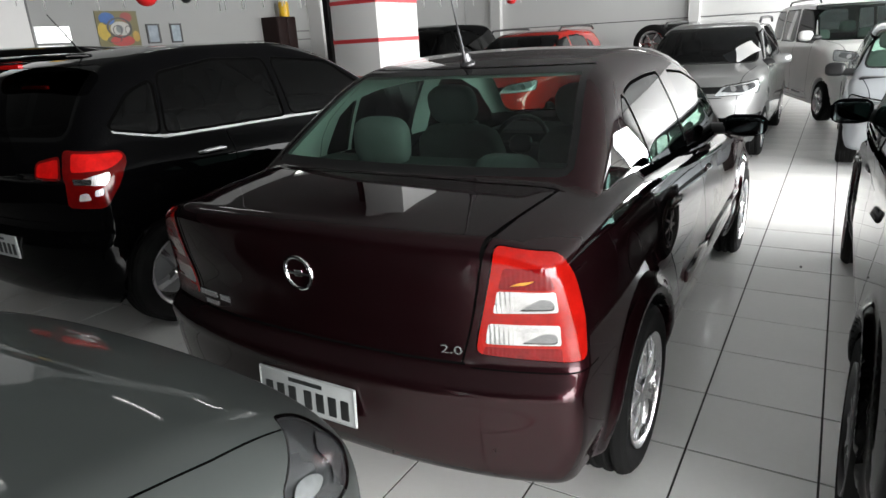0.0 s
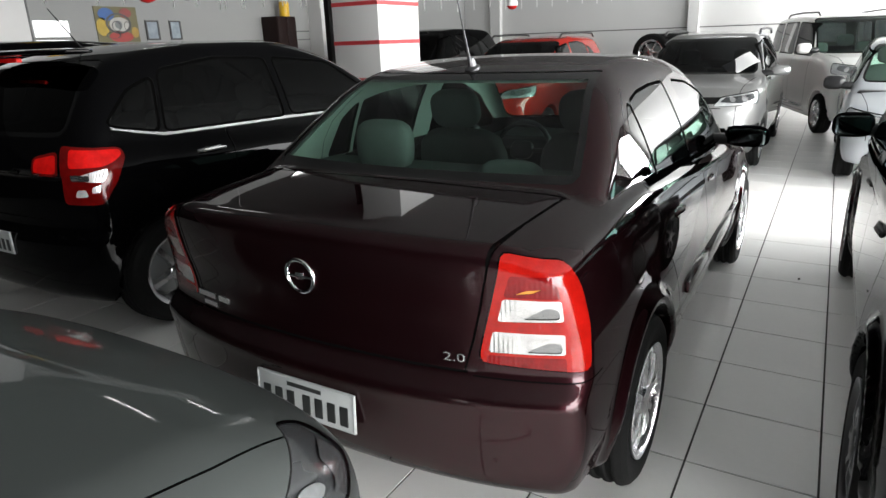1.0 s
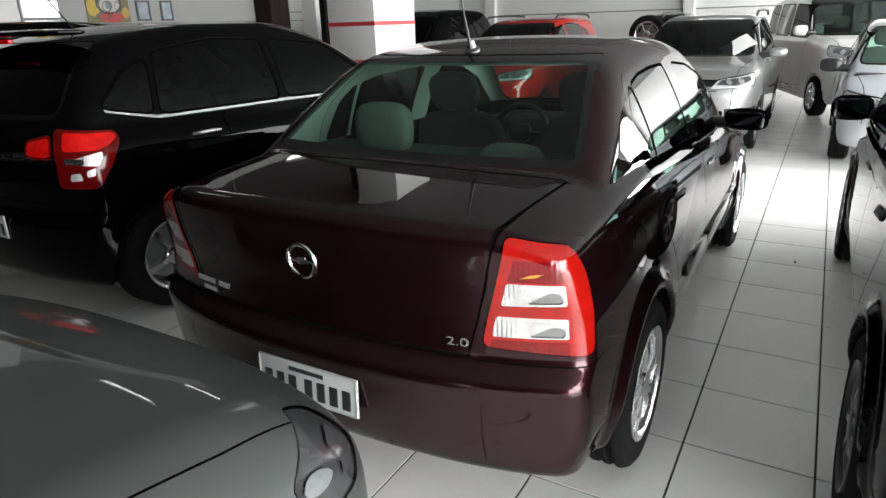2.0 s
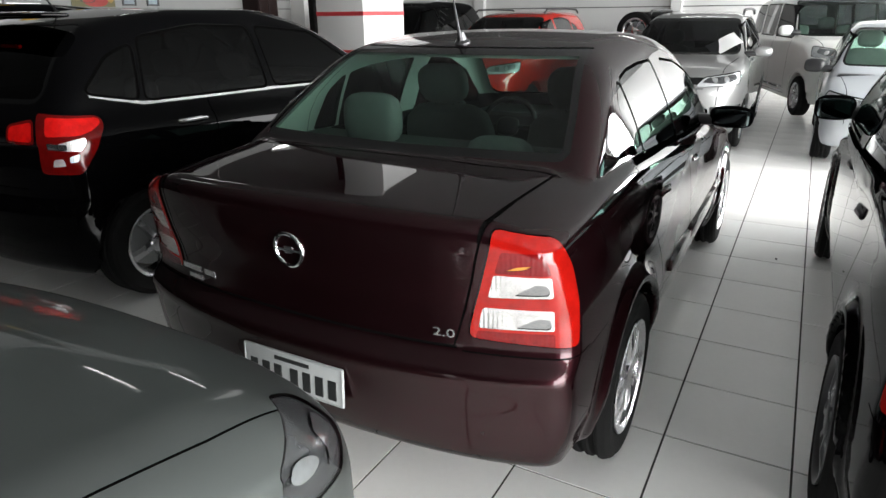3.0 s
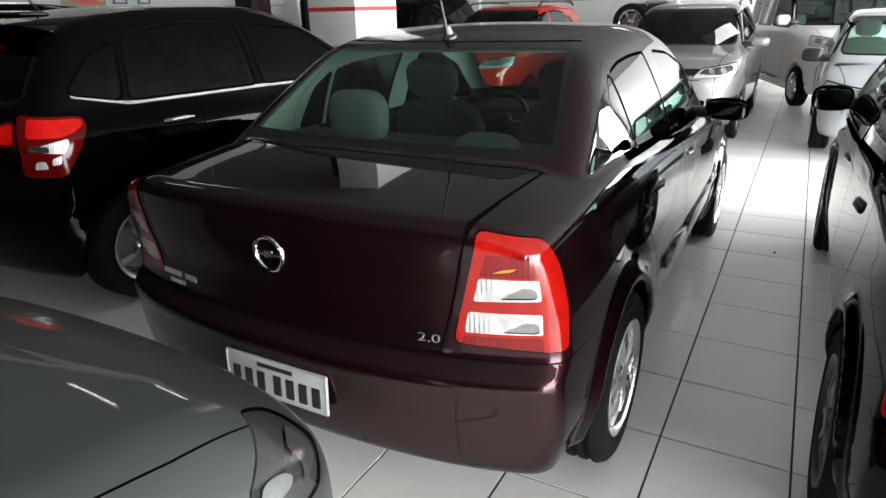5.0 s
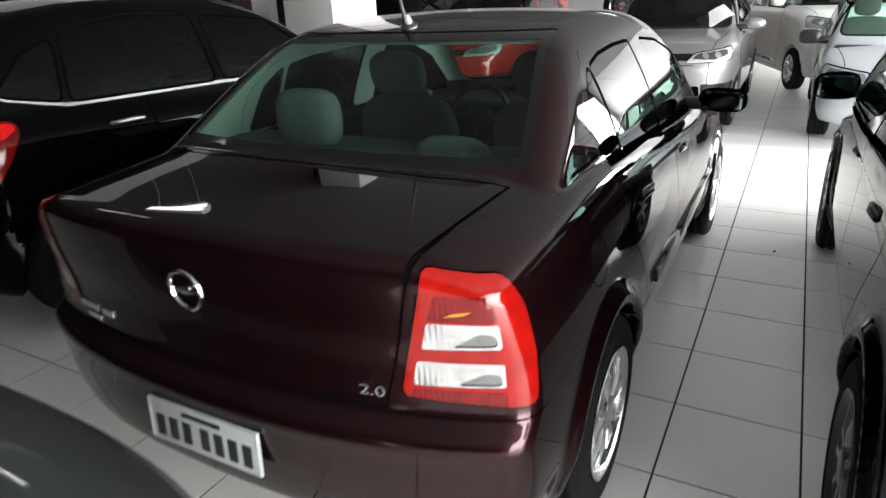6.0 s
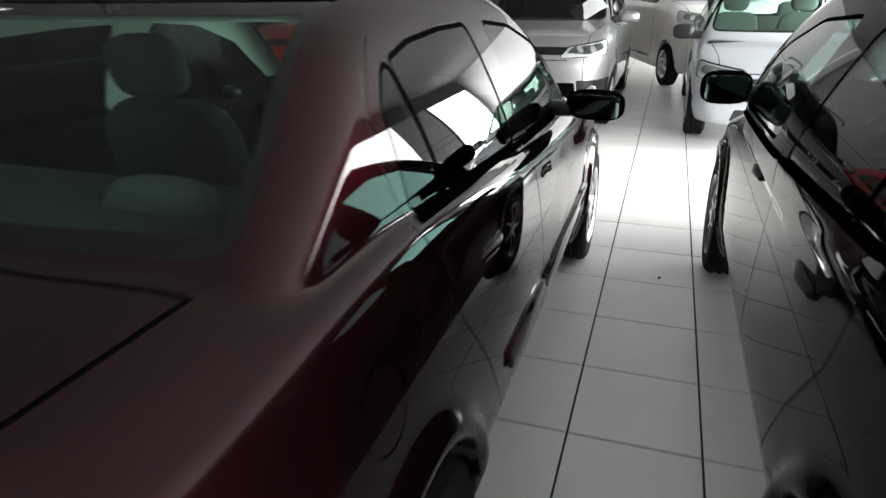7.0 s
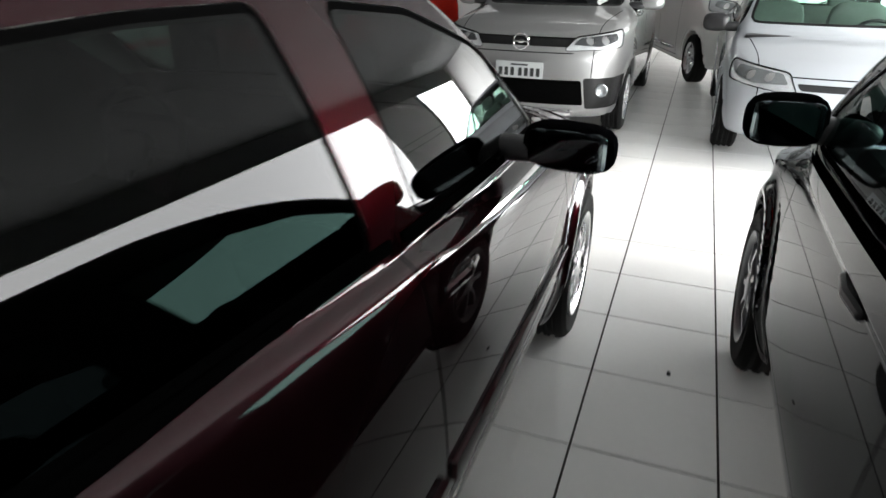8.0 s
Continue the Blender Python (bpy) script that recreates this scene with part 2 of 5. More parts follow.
# ---- car bodies: a smooth solid from side, plan and section curves ----
def curve(points, smooth=0.02, step=0.01):
    """A smooth curve through (t, value) points, as a fast lookup."""
    t, v = (np.array(c, float) for c in zip(*points))
    h, d = np.diff(t), np.diff(v) / np.diff(t)
    m = np.zeros(len(t))
    for i in range(1, len(t) - 1):
        if d[i - 1] * d[i] > 0:
            w1, w2 = 2 * h[i] + h[i - 1], h[i] + 2 * h[i - 1]
            m[i] = (w1 + w2) / (w1 / d[i - 1] + w2 / d[i])
    m[0], m[-1] = d[0], d[-1]
    x = np.arange(t[0] - 0.5, t[-1] + 0.5, step)
    i = np.clip(np.searchsorted(t, x) - 1, 0, len(t) - 2)
    s = (x - t[i]) / h[i]
    a = np.clip(s, 0, 1)
    y = (2 * a**3 - 3 * a**2 + 1) * v[i] + (a**3 - 2 * a**2 + a) * h[i] * m[i] + (3 * a**2 - 2 * a**3) * v[i + 1] + (a**3 - a**2) * h[i] * m[i + 1]
    y += np.where(s < 0, s * h[i] * m[0], 0) + np.where(s > 1, (s - 1) * h[i] * m[-1], 0)
    if smooth:
        k = np.exp(-0.5 * (np.arange(-4 * smooth, 4 * smooth + step / 2, step) / smooth) ** 2)
        y = np.convolve(np.pad(y, len(k) // 2, mode="edge"), k / k.sum(), mode="valid")[: len(x)]
    slope = np.gradient(y, step)
    return (lambda q: np.interp(q, x, y)), (lambda q: np.interp(q, x, slope))


def smax(a, b, r):
    return np.maximum(a, b) + 0.25 * np.maximum(r - np.abs(a - b), 0) ** 2 / r


def smin(a, b, r):
    return -smax(-a, -b, r)


def solid(P):
    """The implicit function of a car body (negative inside) from its curves."""
    wid, _ = curve(P["plan"], 0.06)
    sec, _ = curve(P["section"], P.get("secsmooth", 0.02))
    deck, dslope = curve(P["deck"], P.get("decksmooth", 0.03))
    roof, rslope = curve(P["roof"], P.get("roofsmooth", 0.05))
    rear, _ = curve(P["rear"], P.get("rearsmooth", 0.014))
    front, _ = curve(P["front"], 0.016)
    gw, _ = curve(P["glasswidth"], 0.06)
    low, _ = curve(P["low"], 0.03)
    tumble, bow = P["tumble"], P.get("bow", 0.12)
    rc, fc = P.get("rearbow", (0.10, 0.12)), P.get("frontbow", (0.22, 0.20))
    cr, hump = P.get("crown", 0.06), P.get("roofcrown", 0.07)
    bend, bend_back = P.get("bend", 0.18), P.get("bend_back", 0.18)
    fall = P.get("fall", (0.6, 0.9))
    axles, ar = P["axles"], P["arch"]
    rs = P.get("radii", (0.07, 0.10, 0.12))

    def f(x, y, z):
        ax = np.abs(x)
        side = ax - (wid(y) - sec(z))
        for a in axles:
            side = side - P.get("flare", 0.014) * np.exp(-(((np.hypot(y - a, z - P["wheel"]) - ar - 0.02) / 0.035) ** 2))
        top = (z - (deck(y) - cr * x * x - fall[1] * np.maximum(ax - fall[0], 0) ** 2)) / np.sqrt(1 + dslope(y) ** 2)
        x2 = x * x
        back = rear(z) + rc[0] * x2 + rc[1] * x2 * x2 - y
        nose = y - (front(z) - fc[0] * x2 - fc[1] * x2 * x2)
        lower = smax(side, top, rs[0])
        lower = smax(lower, back, rs[1])
        lower = smax(lower, nose, rs[2])
        lower = smax(lower, low(y) - z, 0.04)
        zz = np.maximum(z - P["belt"], 0)
        gside = (ax - (gw(y) - tumble * zz - bow * zz * zz)) / math.hypot(1, tumble)
        yy = y + np.where(y < P["mid"], -bend_back, bend) * x2
        gtop = (z - (roof(yy) - hump * x2)) / np.sqrt(1 + rslope(yy) ** 2)
        green = smax(gside, gtop, P.get("cantrail", 0.09))
        green = np.maximum(green, P["belt"] - 0.10 - z)
        body = smin(lower, green, P.get("shoulder", 0.035))
        for a in axles:
            hole = np.maximum(np.hypot(y - a, z - P["wheel"]) - ar, (wid(y) - 0.27) - ax)
            body = np.maximum(body, -hole)
        return body

    return f


def skin(P, cell):
    """Vertices, normals and quads of the body's surface (surface nets, drawn onto the solid)."""
    f = solid(P)
    hw = math.ceil((P["half"] + 0.08) / cell) * cell
    xs = np.arange(-hw, hw + cell / 2, cell)
    ys = np.arange(-0.12, P["length"] + 0.14, cell)
    zs = np.arange(0.04, P["height"] + 0.12, cell)
    g = f(xs[:, None, None], ys[None, :, None], zs[None, None, :])
    neg = g < 0
    shape = tuple(s - 1 for s in g.shape)
    total, count = np.zeros(shape + (3,)), np.zeros(shape)
    off = [(i, j, k) for i in (0, 1) for j in (0, 1) for k in (0, 1)]

    def at(a, o):
        return a[o[0] : o[0] + shape[0], o[1] : o[1] + shape[1], o[2] : o[2] + shape[2]]

    for o in off:
        for d in range(3):
            if o[d] == 0:
                q = list(o)
                q[d] = 1
                va, vb = at(g, o), at(g, q)
                hit = (va < 0) != (vb < 0)
                t = np.where(hit, va / np.where(hit, va - vb, 1), 0)
                for e in range(3):
                    total[..., e] += np.where(hit, o[e] + (t if e == d else 0), 0)
                count += hit
    cells = count > 0
    index = -np.ones(shape, int)
    index[cells] = np.arange(cells.sum())
    ijk = np.argwhere(cells)
    pos = (ijk + total[cells] / count[cells][:, None]) * cell + np.array([xs[0], ys[0], zs[0]])
    faces = []
    for d in range(3):
        u, v = (d + 1) % 3, (d + 2) % 3
        a = [slice(None)] * 3
        b = [slice(None)] * 3
        a[d], b[d] = slice(0, -1), slice(1, None)
        na, nb = neg[tuple(a)], neg[tuple(b)]
        e = np.argwhere(na != nb)
        e = e[(e[:, u] > 0) & (e[:, v] > 0) & (e[:, u] < shape[u]) & (e[:, v] < shape[v])]
        flip = nb[tuple(e.T)]
        ids = []
        for du, dv in ((-1, -1), (0, -1), (0, 0), (-1, 0)):
            c = e.copy()
            c[:, u] += du
            c[:, v] += dv
            ids.append(index[tuple(c.T)])
        quad = np.stack(ids, 1)
        quad[flip] = quad[flip][:, ::-1]
        faces.append(quad)
    faces = np.concatenate(faces)

    def grad(p):
        h = 0.004
        cols = []
        for d in range(3):
            s = np.zeros(3)
            s[d] = h
            cols.append((f(*(p + s).T) - f(*(p - s).T)) / (2 * h))
        return np.stack(cols, 1)

    for _ in range(3):
        gr = grad(pos)
        n2 = np.maximum((gr**2).sum(1), 0.05)
        move = gr * (f(*pos.T) / n2)[:, None]
        size = np.linalg.norm(move, axis=1, keepdims=True)
        pos -= move * np.minimum(1, 0.5 * cell / np.maximum(size, 1e-9))
    gr = grad(pos)
    nor = gr / np.maximum(np.linalg.norm(gr, axis=1, keepdims=True), 1e-6)
    return pos, nor, faces


def view(kind, sign=1):
    """Right, up and towards-the-viewer vectors of a projection: side, rear, front, top or an angle (degrees from the rear)."""
    if kind == "side":
        return Vector((0, sign, 0)), Vector((0, 0, 1)), Vector((sign, 0, 0))
    if kind == "top":
        return Vector((sign, 0, 0)), Vector((0, 1, 0)), Vector((0, 0, 1))
    a = radians(kind)
    return Vector((sign * math.cos(a), math.sin(a), 0)), Vector((0, 0, 1)), Vector((sign * math.sin(a), -math.cos(a), 0))


class Net:
    """The skin as plain lists, which can be cut quickly."""

    def __init__(self, pos, nor, faces):
        self.co, self.no = [Vector(p) for p in pos.tolist()], [Vector(n) for n in nor.tolist()]
        self.faces = [tuple(f) for f in faces.tolist()]
        quad = pos[faces]
        self.mid = quad.mean(1)
        self.rad = np.abs(quad - self.mid[:, None]).max((1, 2))
        n = np.cross(quad[:, 2] - quad[:, 0], quad[:, 3] - quad[:, 1])
        self.nor = n / np.maximum(np.linalg.norm(n, axis=1, keepdims=True), 1e-12)
        self.reg = np.zeros(len(self.faces), int)

    def grow(self, polys, parents, regs):
        if not polys:
            return
        self.faces += polys
        mids = np.array([sum((self.co[i] for i in p), Vector()) / len(p) for p in polys])
        self.mid = np.concatenate([self.mid, mids])
        self.rad = np.concatenate([self.rad, self.rad[parents]])
        self.nor = np.concatenate([self.nor, self.nor[parents]])
        self.reg = np.concatenate([self.reg, np.array(regs)])


def cut(net, tag, kind, sign, poly, inside=0, limit=None, facing=0.02):
    """Cut a convex outline through the skin, seen along a projection; the faces inside it take the tag."""
    a, b, n = view(kind, sign)
    if kind == "side":
        a = Vector((0, 1, 0))
    area2 = sum(p[0] * q[1] - p[1] * q[0] for p, q in zip(poly, poly[1:] + poly[:1]))
    pts = poly if area2 > 0 else poly[::-1]
    u, v = net.mid @ np.array(a), net.mid @ np.array(b)
    r = net.rad * 1.5
    us, vs = [p[0] for p in pts], [p[1] for p in pts]
    some = np.nonzero((net.reg == inside) & (net.nor @ np.array(n) > facing) & (u + r > min(us)) & (u - r < max(us)) & (v + r > min(vs)) & (v - r < max(vs)))[0]
    planes = []
    for p, q in zip(pts, pts[1:] + pts[:1]):
        if math.hypot(q[0] - p[0], q[1] - p[1]) > 1e-6:
            out = (a * (q[1] - p[1]) - b * (q[0] - p[0])).normalized()
            planes.append((out, out.dot(a * p[0] + b * p[1])))
    caches = [{} for _ in planes]
    made, parents, regs = [], [], []
    for i in some:
        if limit and not limit(Vector(net.mid[i])) or kind not in ("side", "top") and kind % 180 and sign * net.mid[i][0] < 0:
            continue
        left, off = list(net.faces[i]), []
        for (out, at), cache in zip(planes, caches):
            d = [out.dot(net.co[k]) - at for k in left]
            if max(d) <= 1e-6:
                continue
            if min(d) >= -1e-6:
                left = None
                break
            keep, lose = [], []
            for k in range(len(left)):
                p, q, dp, dq = left[k], left[(k + 1) % len(left)], d[k], d[(k + 1) % len(left)]
                if dp <= 1e-6:
                    keep.append(p)
                if dp >= -1e-6:
                    lose.append(p)
                if (dp < -1e-6 and dq > 1e-6) or (dp > 1e-6 and dq < -1e-6):
                    key = (min(p, q), max(p, q))
                    if key not in cache:
                        t = dp / (dp - dq)
                        cache[key] = len(net.co)
                        net.co.append(net.co[p].lerp(net.co[q], t))
                        net.no.append(net.no[p].lerp(net.no[q], t))
                    keep.append(cache[key])
                    lose.append(cache[key])
            left = keep
            if len(lose) > 2:
                off.append(tuple(lose))
        if not left or len(left) < 3:
            continue
        net.reg[i] = -1
        made.append(tuple(left))
        regs.append(tag)
        made += off
        regs += [inside] * len(off)
        parents += [i] * (len(off) + 1)
    net.grow(made, parents, regs)


def line(points, width):
    """Thin convex strips along a polyline."""
    out = []
    for p, q in zip(points, points[1:]):
        d = Vector((q[0] - p[0], q[1] - p[1]))
        n = Vector((-d.y, d.x)).normalized() * width / 2
        e = d.normalized() * width / 2
        out.append([(p[0] - e.x + n.x, p[1] - e.y + n.y), (p[0] - e.x - n.x, p[1] - e.y - n.y), (q[0] + e.x - n.x, q[1] + e.y - n.y), (q[0] + e.x + n.x, q[1] + e.y + n.y)])
    return out


def rounded(poly, r, n=3):
    """Round the corners of a convex outline."""
    out = []
    for i, p in enumerate(poly):
        p = Vector(p)
        a, b = (Vector(poly[i - 1]) - p), (Vector(poly[(i + 1) % len(poly)]) - p)
        ra, rb = min(r, 0.45 * a.length), min(r, 0.45 * b.length)
        s, e = p + a.normalized() * ra, p + b.normalized() * rb
        for k in range(n + 1):
            t = k / n
            out.append(tuple((1 - t) ** 2 * s + 2 * t * (1 - t) * p + t * t * e))
    return out


def grown(poly, d):
    """A convex outline moved outwards by d."""
    area2 = sum(p[0] * q[1] - p[1] * q[0] for p, q in zip(poly, poly[1:] + poly[:1]))
    pts = [Vector(p) for p in (poly if area2 > 0 else poly[::-1])]
    out = []
    for i, p in enumerate(pts):
        a, b = (p - pts[i - 1]).normalized(), (pts[(i + 1) % len(pts)] - p).normalized()
        na, nb = Vector((a.y, -a.x)), Vector((b.y, -b.x))
        k = max(0.4, 1 + na.dot(nb))
        out.append(tuple(p + (na + nb) * d / k))
    return out


def shell_part(name, net, faces, material, parent, offset=0.0, label=""):
    """A mesh from some faces of the skin, moved along its normals."""
    ids, verts, nors, polys = {}, [], [], []
    for f in faces:
        row = []
        for v in net.faces[f]:
            if v not in ids:
                ids[v] = len(verts)
                n = net.no[v].normalized()
                nors.append(n)
                verts.append(net.co[v] + n * offset)
            row.append(ids[v])
        polys.append(row)
    me = bpy.data.meshes.new(name)
    me.from_pydata(verts, [], polys)
    me.polygons.foreach_set("use_smooth", [True] * len(polys))
    me.normals_split_custom_set_from_vertices(nors)
    me.materials.append(material)
    ob = new(name, me)
    ob.parent = parent
    return tagged(ob, label) if label else ob


GAP = 1


def coachwork(root, P, cell):
    """Cut the skin of one car into body, doors, lids, panes and lamps, all parts of root."""
    net = Net(*skin(P, cell))
    tags = {}

    def add(name, kind, sign, poly, material, offset=0.0, label="", inside=0, limit=None, back=None, under=0):
        tag = len(tags) + 2
        tags[tag] = dict(name=name, material=material, offset=offset, label=label, back=back, under=under)
        cut(net, tag, kind, sign, poly, inside, limit)
        return tag

    for name, kind, poly, material, opts in P["panes"]:
        signs = opts.get("signs", (1, -1)) if kind == "side" or isinstance(kind, (int, float)) and kind % 180 else (1,)
        for s in signs:
            inner = 0
            if opts.get("trim"):
                inner = add(opts.get("trimname", "window_trim"), kind, s, grown(poly, opts["trim"]), opts.get("trimmat", PIANO), opts.get("trimout", -0.003), opts.get("trimlabel", ""), 0, opts.get("limit"))
            t = add(name, kind, s, poly, material, opts.get("offset", -0.003), opts.get("label", ""), inner, opts.get("limit"), opts.get("back"))
            for sub in opts.get("inlay", ()):
                deep = add(sub[0], kind, s, sub[1], sub[2], opts.get("offset", -0.003) - 0.001, "", t, opts.get("limit"), opts.get("back"), t)
                for more in sub[3:]:
                    add(more[0], kind, s, more[1], more[2], opts.get("offset", -0.003) - 0.004, "", deep, opts.get("limit"), None, t)
    for kind, pts, width, limit in P["gaps"]:
        signs = (1, -1) if kind in ("side", "top") or isinstance(kind, (int, float)) and kind % 180 else (1,)
        for s in signs:
            for quad in line(pts, width):
                cut(net, GAP, kind, s, quad, 0, limit)
    groups = {}
    for i, t in enumerate(net.reg.tolist()):
        groups.setdefault(t, []).append(i)
    def islands(some):
        """The connected pieces of some faces, largest first."""
        boss = {}

        def top(i):
            while boss.setdefault(i, i) != i:
                boss[i] = boss[boss[i]]
                i = boss[i]
            return i

        for i in some:
            p = net.faces[i]
            r = top(p[0])
            for k in p[1:]:
                boss[top(k)] = r
        out = {}
        for i in some:
            out.setdefault(top(net.faces[i][0]), []).append(i)
        return sorted(out.values(), key=len, reverse=True)

    # loose slivers go back to the body; larger pieces become parts of their own
    for tag in list(tags):
        pieces = islands(groups.get(tag, []))
        if len(pieces) > 1:
            groups[tag] = pieces[0]
            for one in pieces[1:]:
                if len(one) > 0.2 * len(pieces[0]):
                    extra = max(tags) + 1
                    tags[extra] = tags[tag]
                    groups[extra] = one
                else:
                    groups[0] += one
    # panels that the gaps cut free become parts of their own
    panels = islands(groups.get(0, []))
    named, rest = [], list(panels[0])
    for one in panels[1:]:
        c = net.mid[one].mean(0)
        size = len(one) * cell * cell
        name = P["name_panel"](Vector(c), size) if size > 0.02 else None
        if name:
            named.append((name, one))
        else:
            rest += one
    shell_part("body", net, rest, P["paint"], root)
    for name, one in named:
        shell_part(name, net, one, P["paint"], root)
    backs = list(rest) + [f for _, one in named for f in one]
    made = {}
    for tag in sorted(tags):
        fs = groups.get(tag)
        if fs:
            o = tags[tag]
            pane = made[tag] = shell_part(o["name"], net, fs, o["material"], made.get(o["under"], root), o["offset"], o["label"])
            if o["back"]:
                shell_part("lamp_housing", net, fs, o["back"][1], pane, -o["back"][0])
            if "window" not in o["name"] and "screen" not in o["name"] and not o["back"] or o["name"] == "window_trim":
                backs += fs
    high = P["belt"] + 0.06
    lined = [f for f in backs if net.mid[f][2] > high and net.mid[f][1] > P.get("lined_from", 0.0)]
    bare = set(backs) - set(lined)
    # near-black strip 4 mm down stands in for the shade in each gap
    for one in islands(groups.get(GAP, [])):
        if len(one) > 5:
            shell_part("shut_line", net, one, LINER, root, -0.004)
        else:
            bare.update(one)
            backs += one
    shell_part("inner_shell", net, [f for f in backs if f in bare], LINER, root, -0.014)
    shell_part("headlining", net, lined, P.get("lining", CABIN), root, -0.016)

# ---- the hall ----
X0, X1, Y0, Y1, Z1 = (ROOM[k] for k in ("x0", "x1", "y0", "y1", "z1"))


def structure(name, bm, material, label, smooth=False):
    ob = new(name, mesh_of(name, bm, material, smooth))
    return tagged(ob, label, kind="structure")


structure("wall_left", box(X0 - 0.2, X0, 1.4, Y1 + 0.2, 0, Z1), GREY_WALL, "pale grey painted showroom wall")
# unseen stretch of the left wall, coloured near-black to keep reflections dark
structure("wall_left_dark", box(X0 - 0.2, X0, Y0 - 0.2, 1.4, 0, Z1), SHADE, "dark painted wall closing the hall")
structure("wall_back", box(X0, X1 + 0.2, Y1, Y1 + 0.2, 0, Z1), WALL, "white painted end wall with a thin line")
# unseen rear wall, near-black so that the tail panels mirror darkness
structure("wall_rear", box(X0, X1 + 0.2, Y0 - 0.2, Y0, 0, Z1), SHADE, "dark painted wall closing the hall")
structure("ceiling", box(X0 - 0.2, X1 + 0.2, Y0 - 0.2, Y1 + 0.2, Z1, Z1 + 0.15), CEIL, "grey painted ceiling slab")
structure("lintel", box(X1, X1 + 0.2, Y0, Y1, FRONT_Z, Z1), CEIL, "grey lintel above the open street front")
bm = bmesh.new()
edges = [Y0] + [v for o in OPENINGS for v in o] + [Y1]
for a, b in zip(edges[0::2], edges[1::2]):
    box(X1, X1 + 0.2, a, b, 0, FRONT_Z - 0.002, bm=bm)
structure("wall_front", bm, WALL, "street front with wide open bays")
structure("pavement", box(X1 - 0.1, 60, -45, 55, -0.22, -0.02), CONCRETE, "pale concrete forecourt and street")
floor = structure("floor", box(X0, X1, Y0, Y1, -0.1, -0.004), GROUT, "floor of pale square glazed tiles with dark joints")

# white pillar with red lines
pillar = thing("pillar", "white square pillar with thin red lines", "pillar", kind="structure")
px0, px1, py0, py1 = -4.78, -4.13, 3.90, 4.73
part("shaft", box(px0, px1, py0, py1, 0, Z1, 0.006), WALL, pillar)
for z in (0.75, 1.15, 1.56, 1.98, 2.40):
    bm = box(px0 - 0.003, px1 + 0.003, py0 - 0.003, py1 + 0.003, z - 0.022, z + 0.022)
    part("line", bm, REDLINE, pillar, "thin red line", False)
structure("post", box(-5.215, -5.145, 4.275, 4.345, 0, Z1, 0.004), RUBBER, "slim black upright post beside the pillar")


# ---- parts that every car has ----
def wheel(root, x, y, z, r, width, style, mate):
    """A wheel whose outer face looks along the sign of x."""
    s = 1 if x > 0 else -1
    hub = new("wheel")
    hub.parent = root
    hub.matrix_local = Matrix.Translation((x, y, z)) @ pose(0, 0, 0, 0, 90 * s, 0)
    if mate:
        for o in mate.children:
            c = o.copy()
            scene.collection.objects.link(c)
            c.parent = hub
        return hub
    rim, w = r * 0.655, width / 2
    prof = [(rim, -w * 0.8), (rim + 0.012, -w * 0.92), (r * 0.86, -w), (r * 0.965, -w * 0.86), (r, -w * 0.66)]
    for g in (-0.42, 0.0, 0.42):
        prof += [(r, w * (g - 0.14)), (r - 0.008, w * (g - 0.10)), (r - 0.008, w * (g + 0.10)), (r, w * (g + 0.14))]
    prof += [(r, w * 0.66), (r * 0.965, w * 0.86), (r * 0.90, w * 0.99), (r * 0.86, w), (r * 0.80, w * 0.97), (rim + 0.012, w * 0.92), (rim, w * 0.80)]
    bm = lathe(prof, 56, close=True)
    part("tyre", bm, TYRE, hub, angle=25)
    bm = lathe([(rim * 0.99, -w * 0.85), (rim * 0.93, -w * 0.6), (rim * 0.90, w * 0.3), (rim * 0.93, w * 0.74), (rim * 0.985, w * 0.80), (rim * 1.035, w * 0.95), (rim * 1.03, w * 0.99), (rim * 0.97, w * 0.93), (rim * 0.90, w * 0.78), (rim * 0.86, w * 0.5), (rim * 0.86, -w * 0.4), (rim * 0.90, -w * 0.85)], 48, close=True)
    n, thick, pair = style[:3]
    alloy = style[3] if len(style) > 3 else ALLOY
    for k in range(n):
        for d in ((-pair, pair) if pair else (0.0,)):
            a = 2 * math.pi * k / n
            top = (rim * 0.93, w * 0.66)
            m = Matrix.Rotation(a, 4, "Z")
            pts = [(0.045, 0.55 * d, w * 0.80), (rim * 0.5, 0.9 * d, w * 0.86), (rim * 0.90, 1.35 * d, w * 0.74)]
            ring = []
            for i, (u, v, h) in enumerate(pts):
                t = thick * (1.0, 0.85, 1.1)[i]
                ring.append([bm.verts.new(m @ Vector(c)) for c in ((u, v - t, h - 0.012), (u, v - t * 0.7, h + 0.008), (u, v + t * 0.7, h + 0.008), (u, v + t, h - 0.012), (u, v + t * 0.8, h - 0.04), (u, v - t * 0.8, h - 0.04))])
            for p, q in zip(ring, ring[1:]):
                for i in range(6):
                    bm.faces.new((p[i], q[i], q[(i + 1) % 6], p[(i + 1) % 6]))
    bmesh.ops.recalc_face_normals(bm, faces=bm.faces)
    part("rim", bm, alloy, hub, angle=30)
    part("hub_cap", lathe([(0.062, w * 0.6), (0.060, w * 0.84), (0.050, w * 0.92), (0.030, w * 0.95), (0.0, w * 0.955)], 24), alloy, hub)
    part("brake_disc", lathe([(0.0, -w * 0.25), (rim * 0.72, -w * 0.25), (rim * 0.72, -w * 0.1), (0.0, -w * 0.1)], 32), STEEL, hub)
    return hub


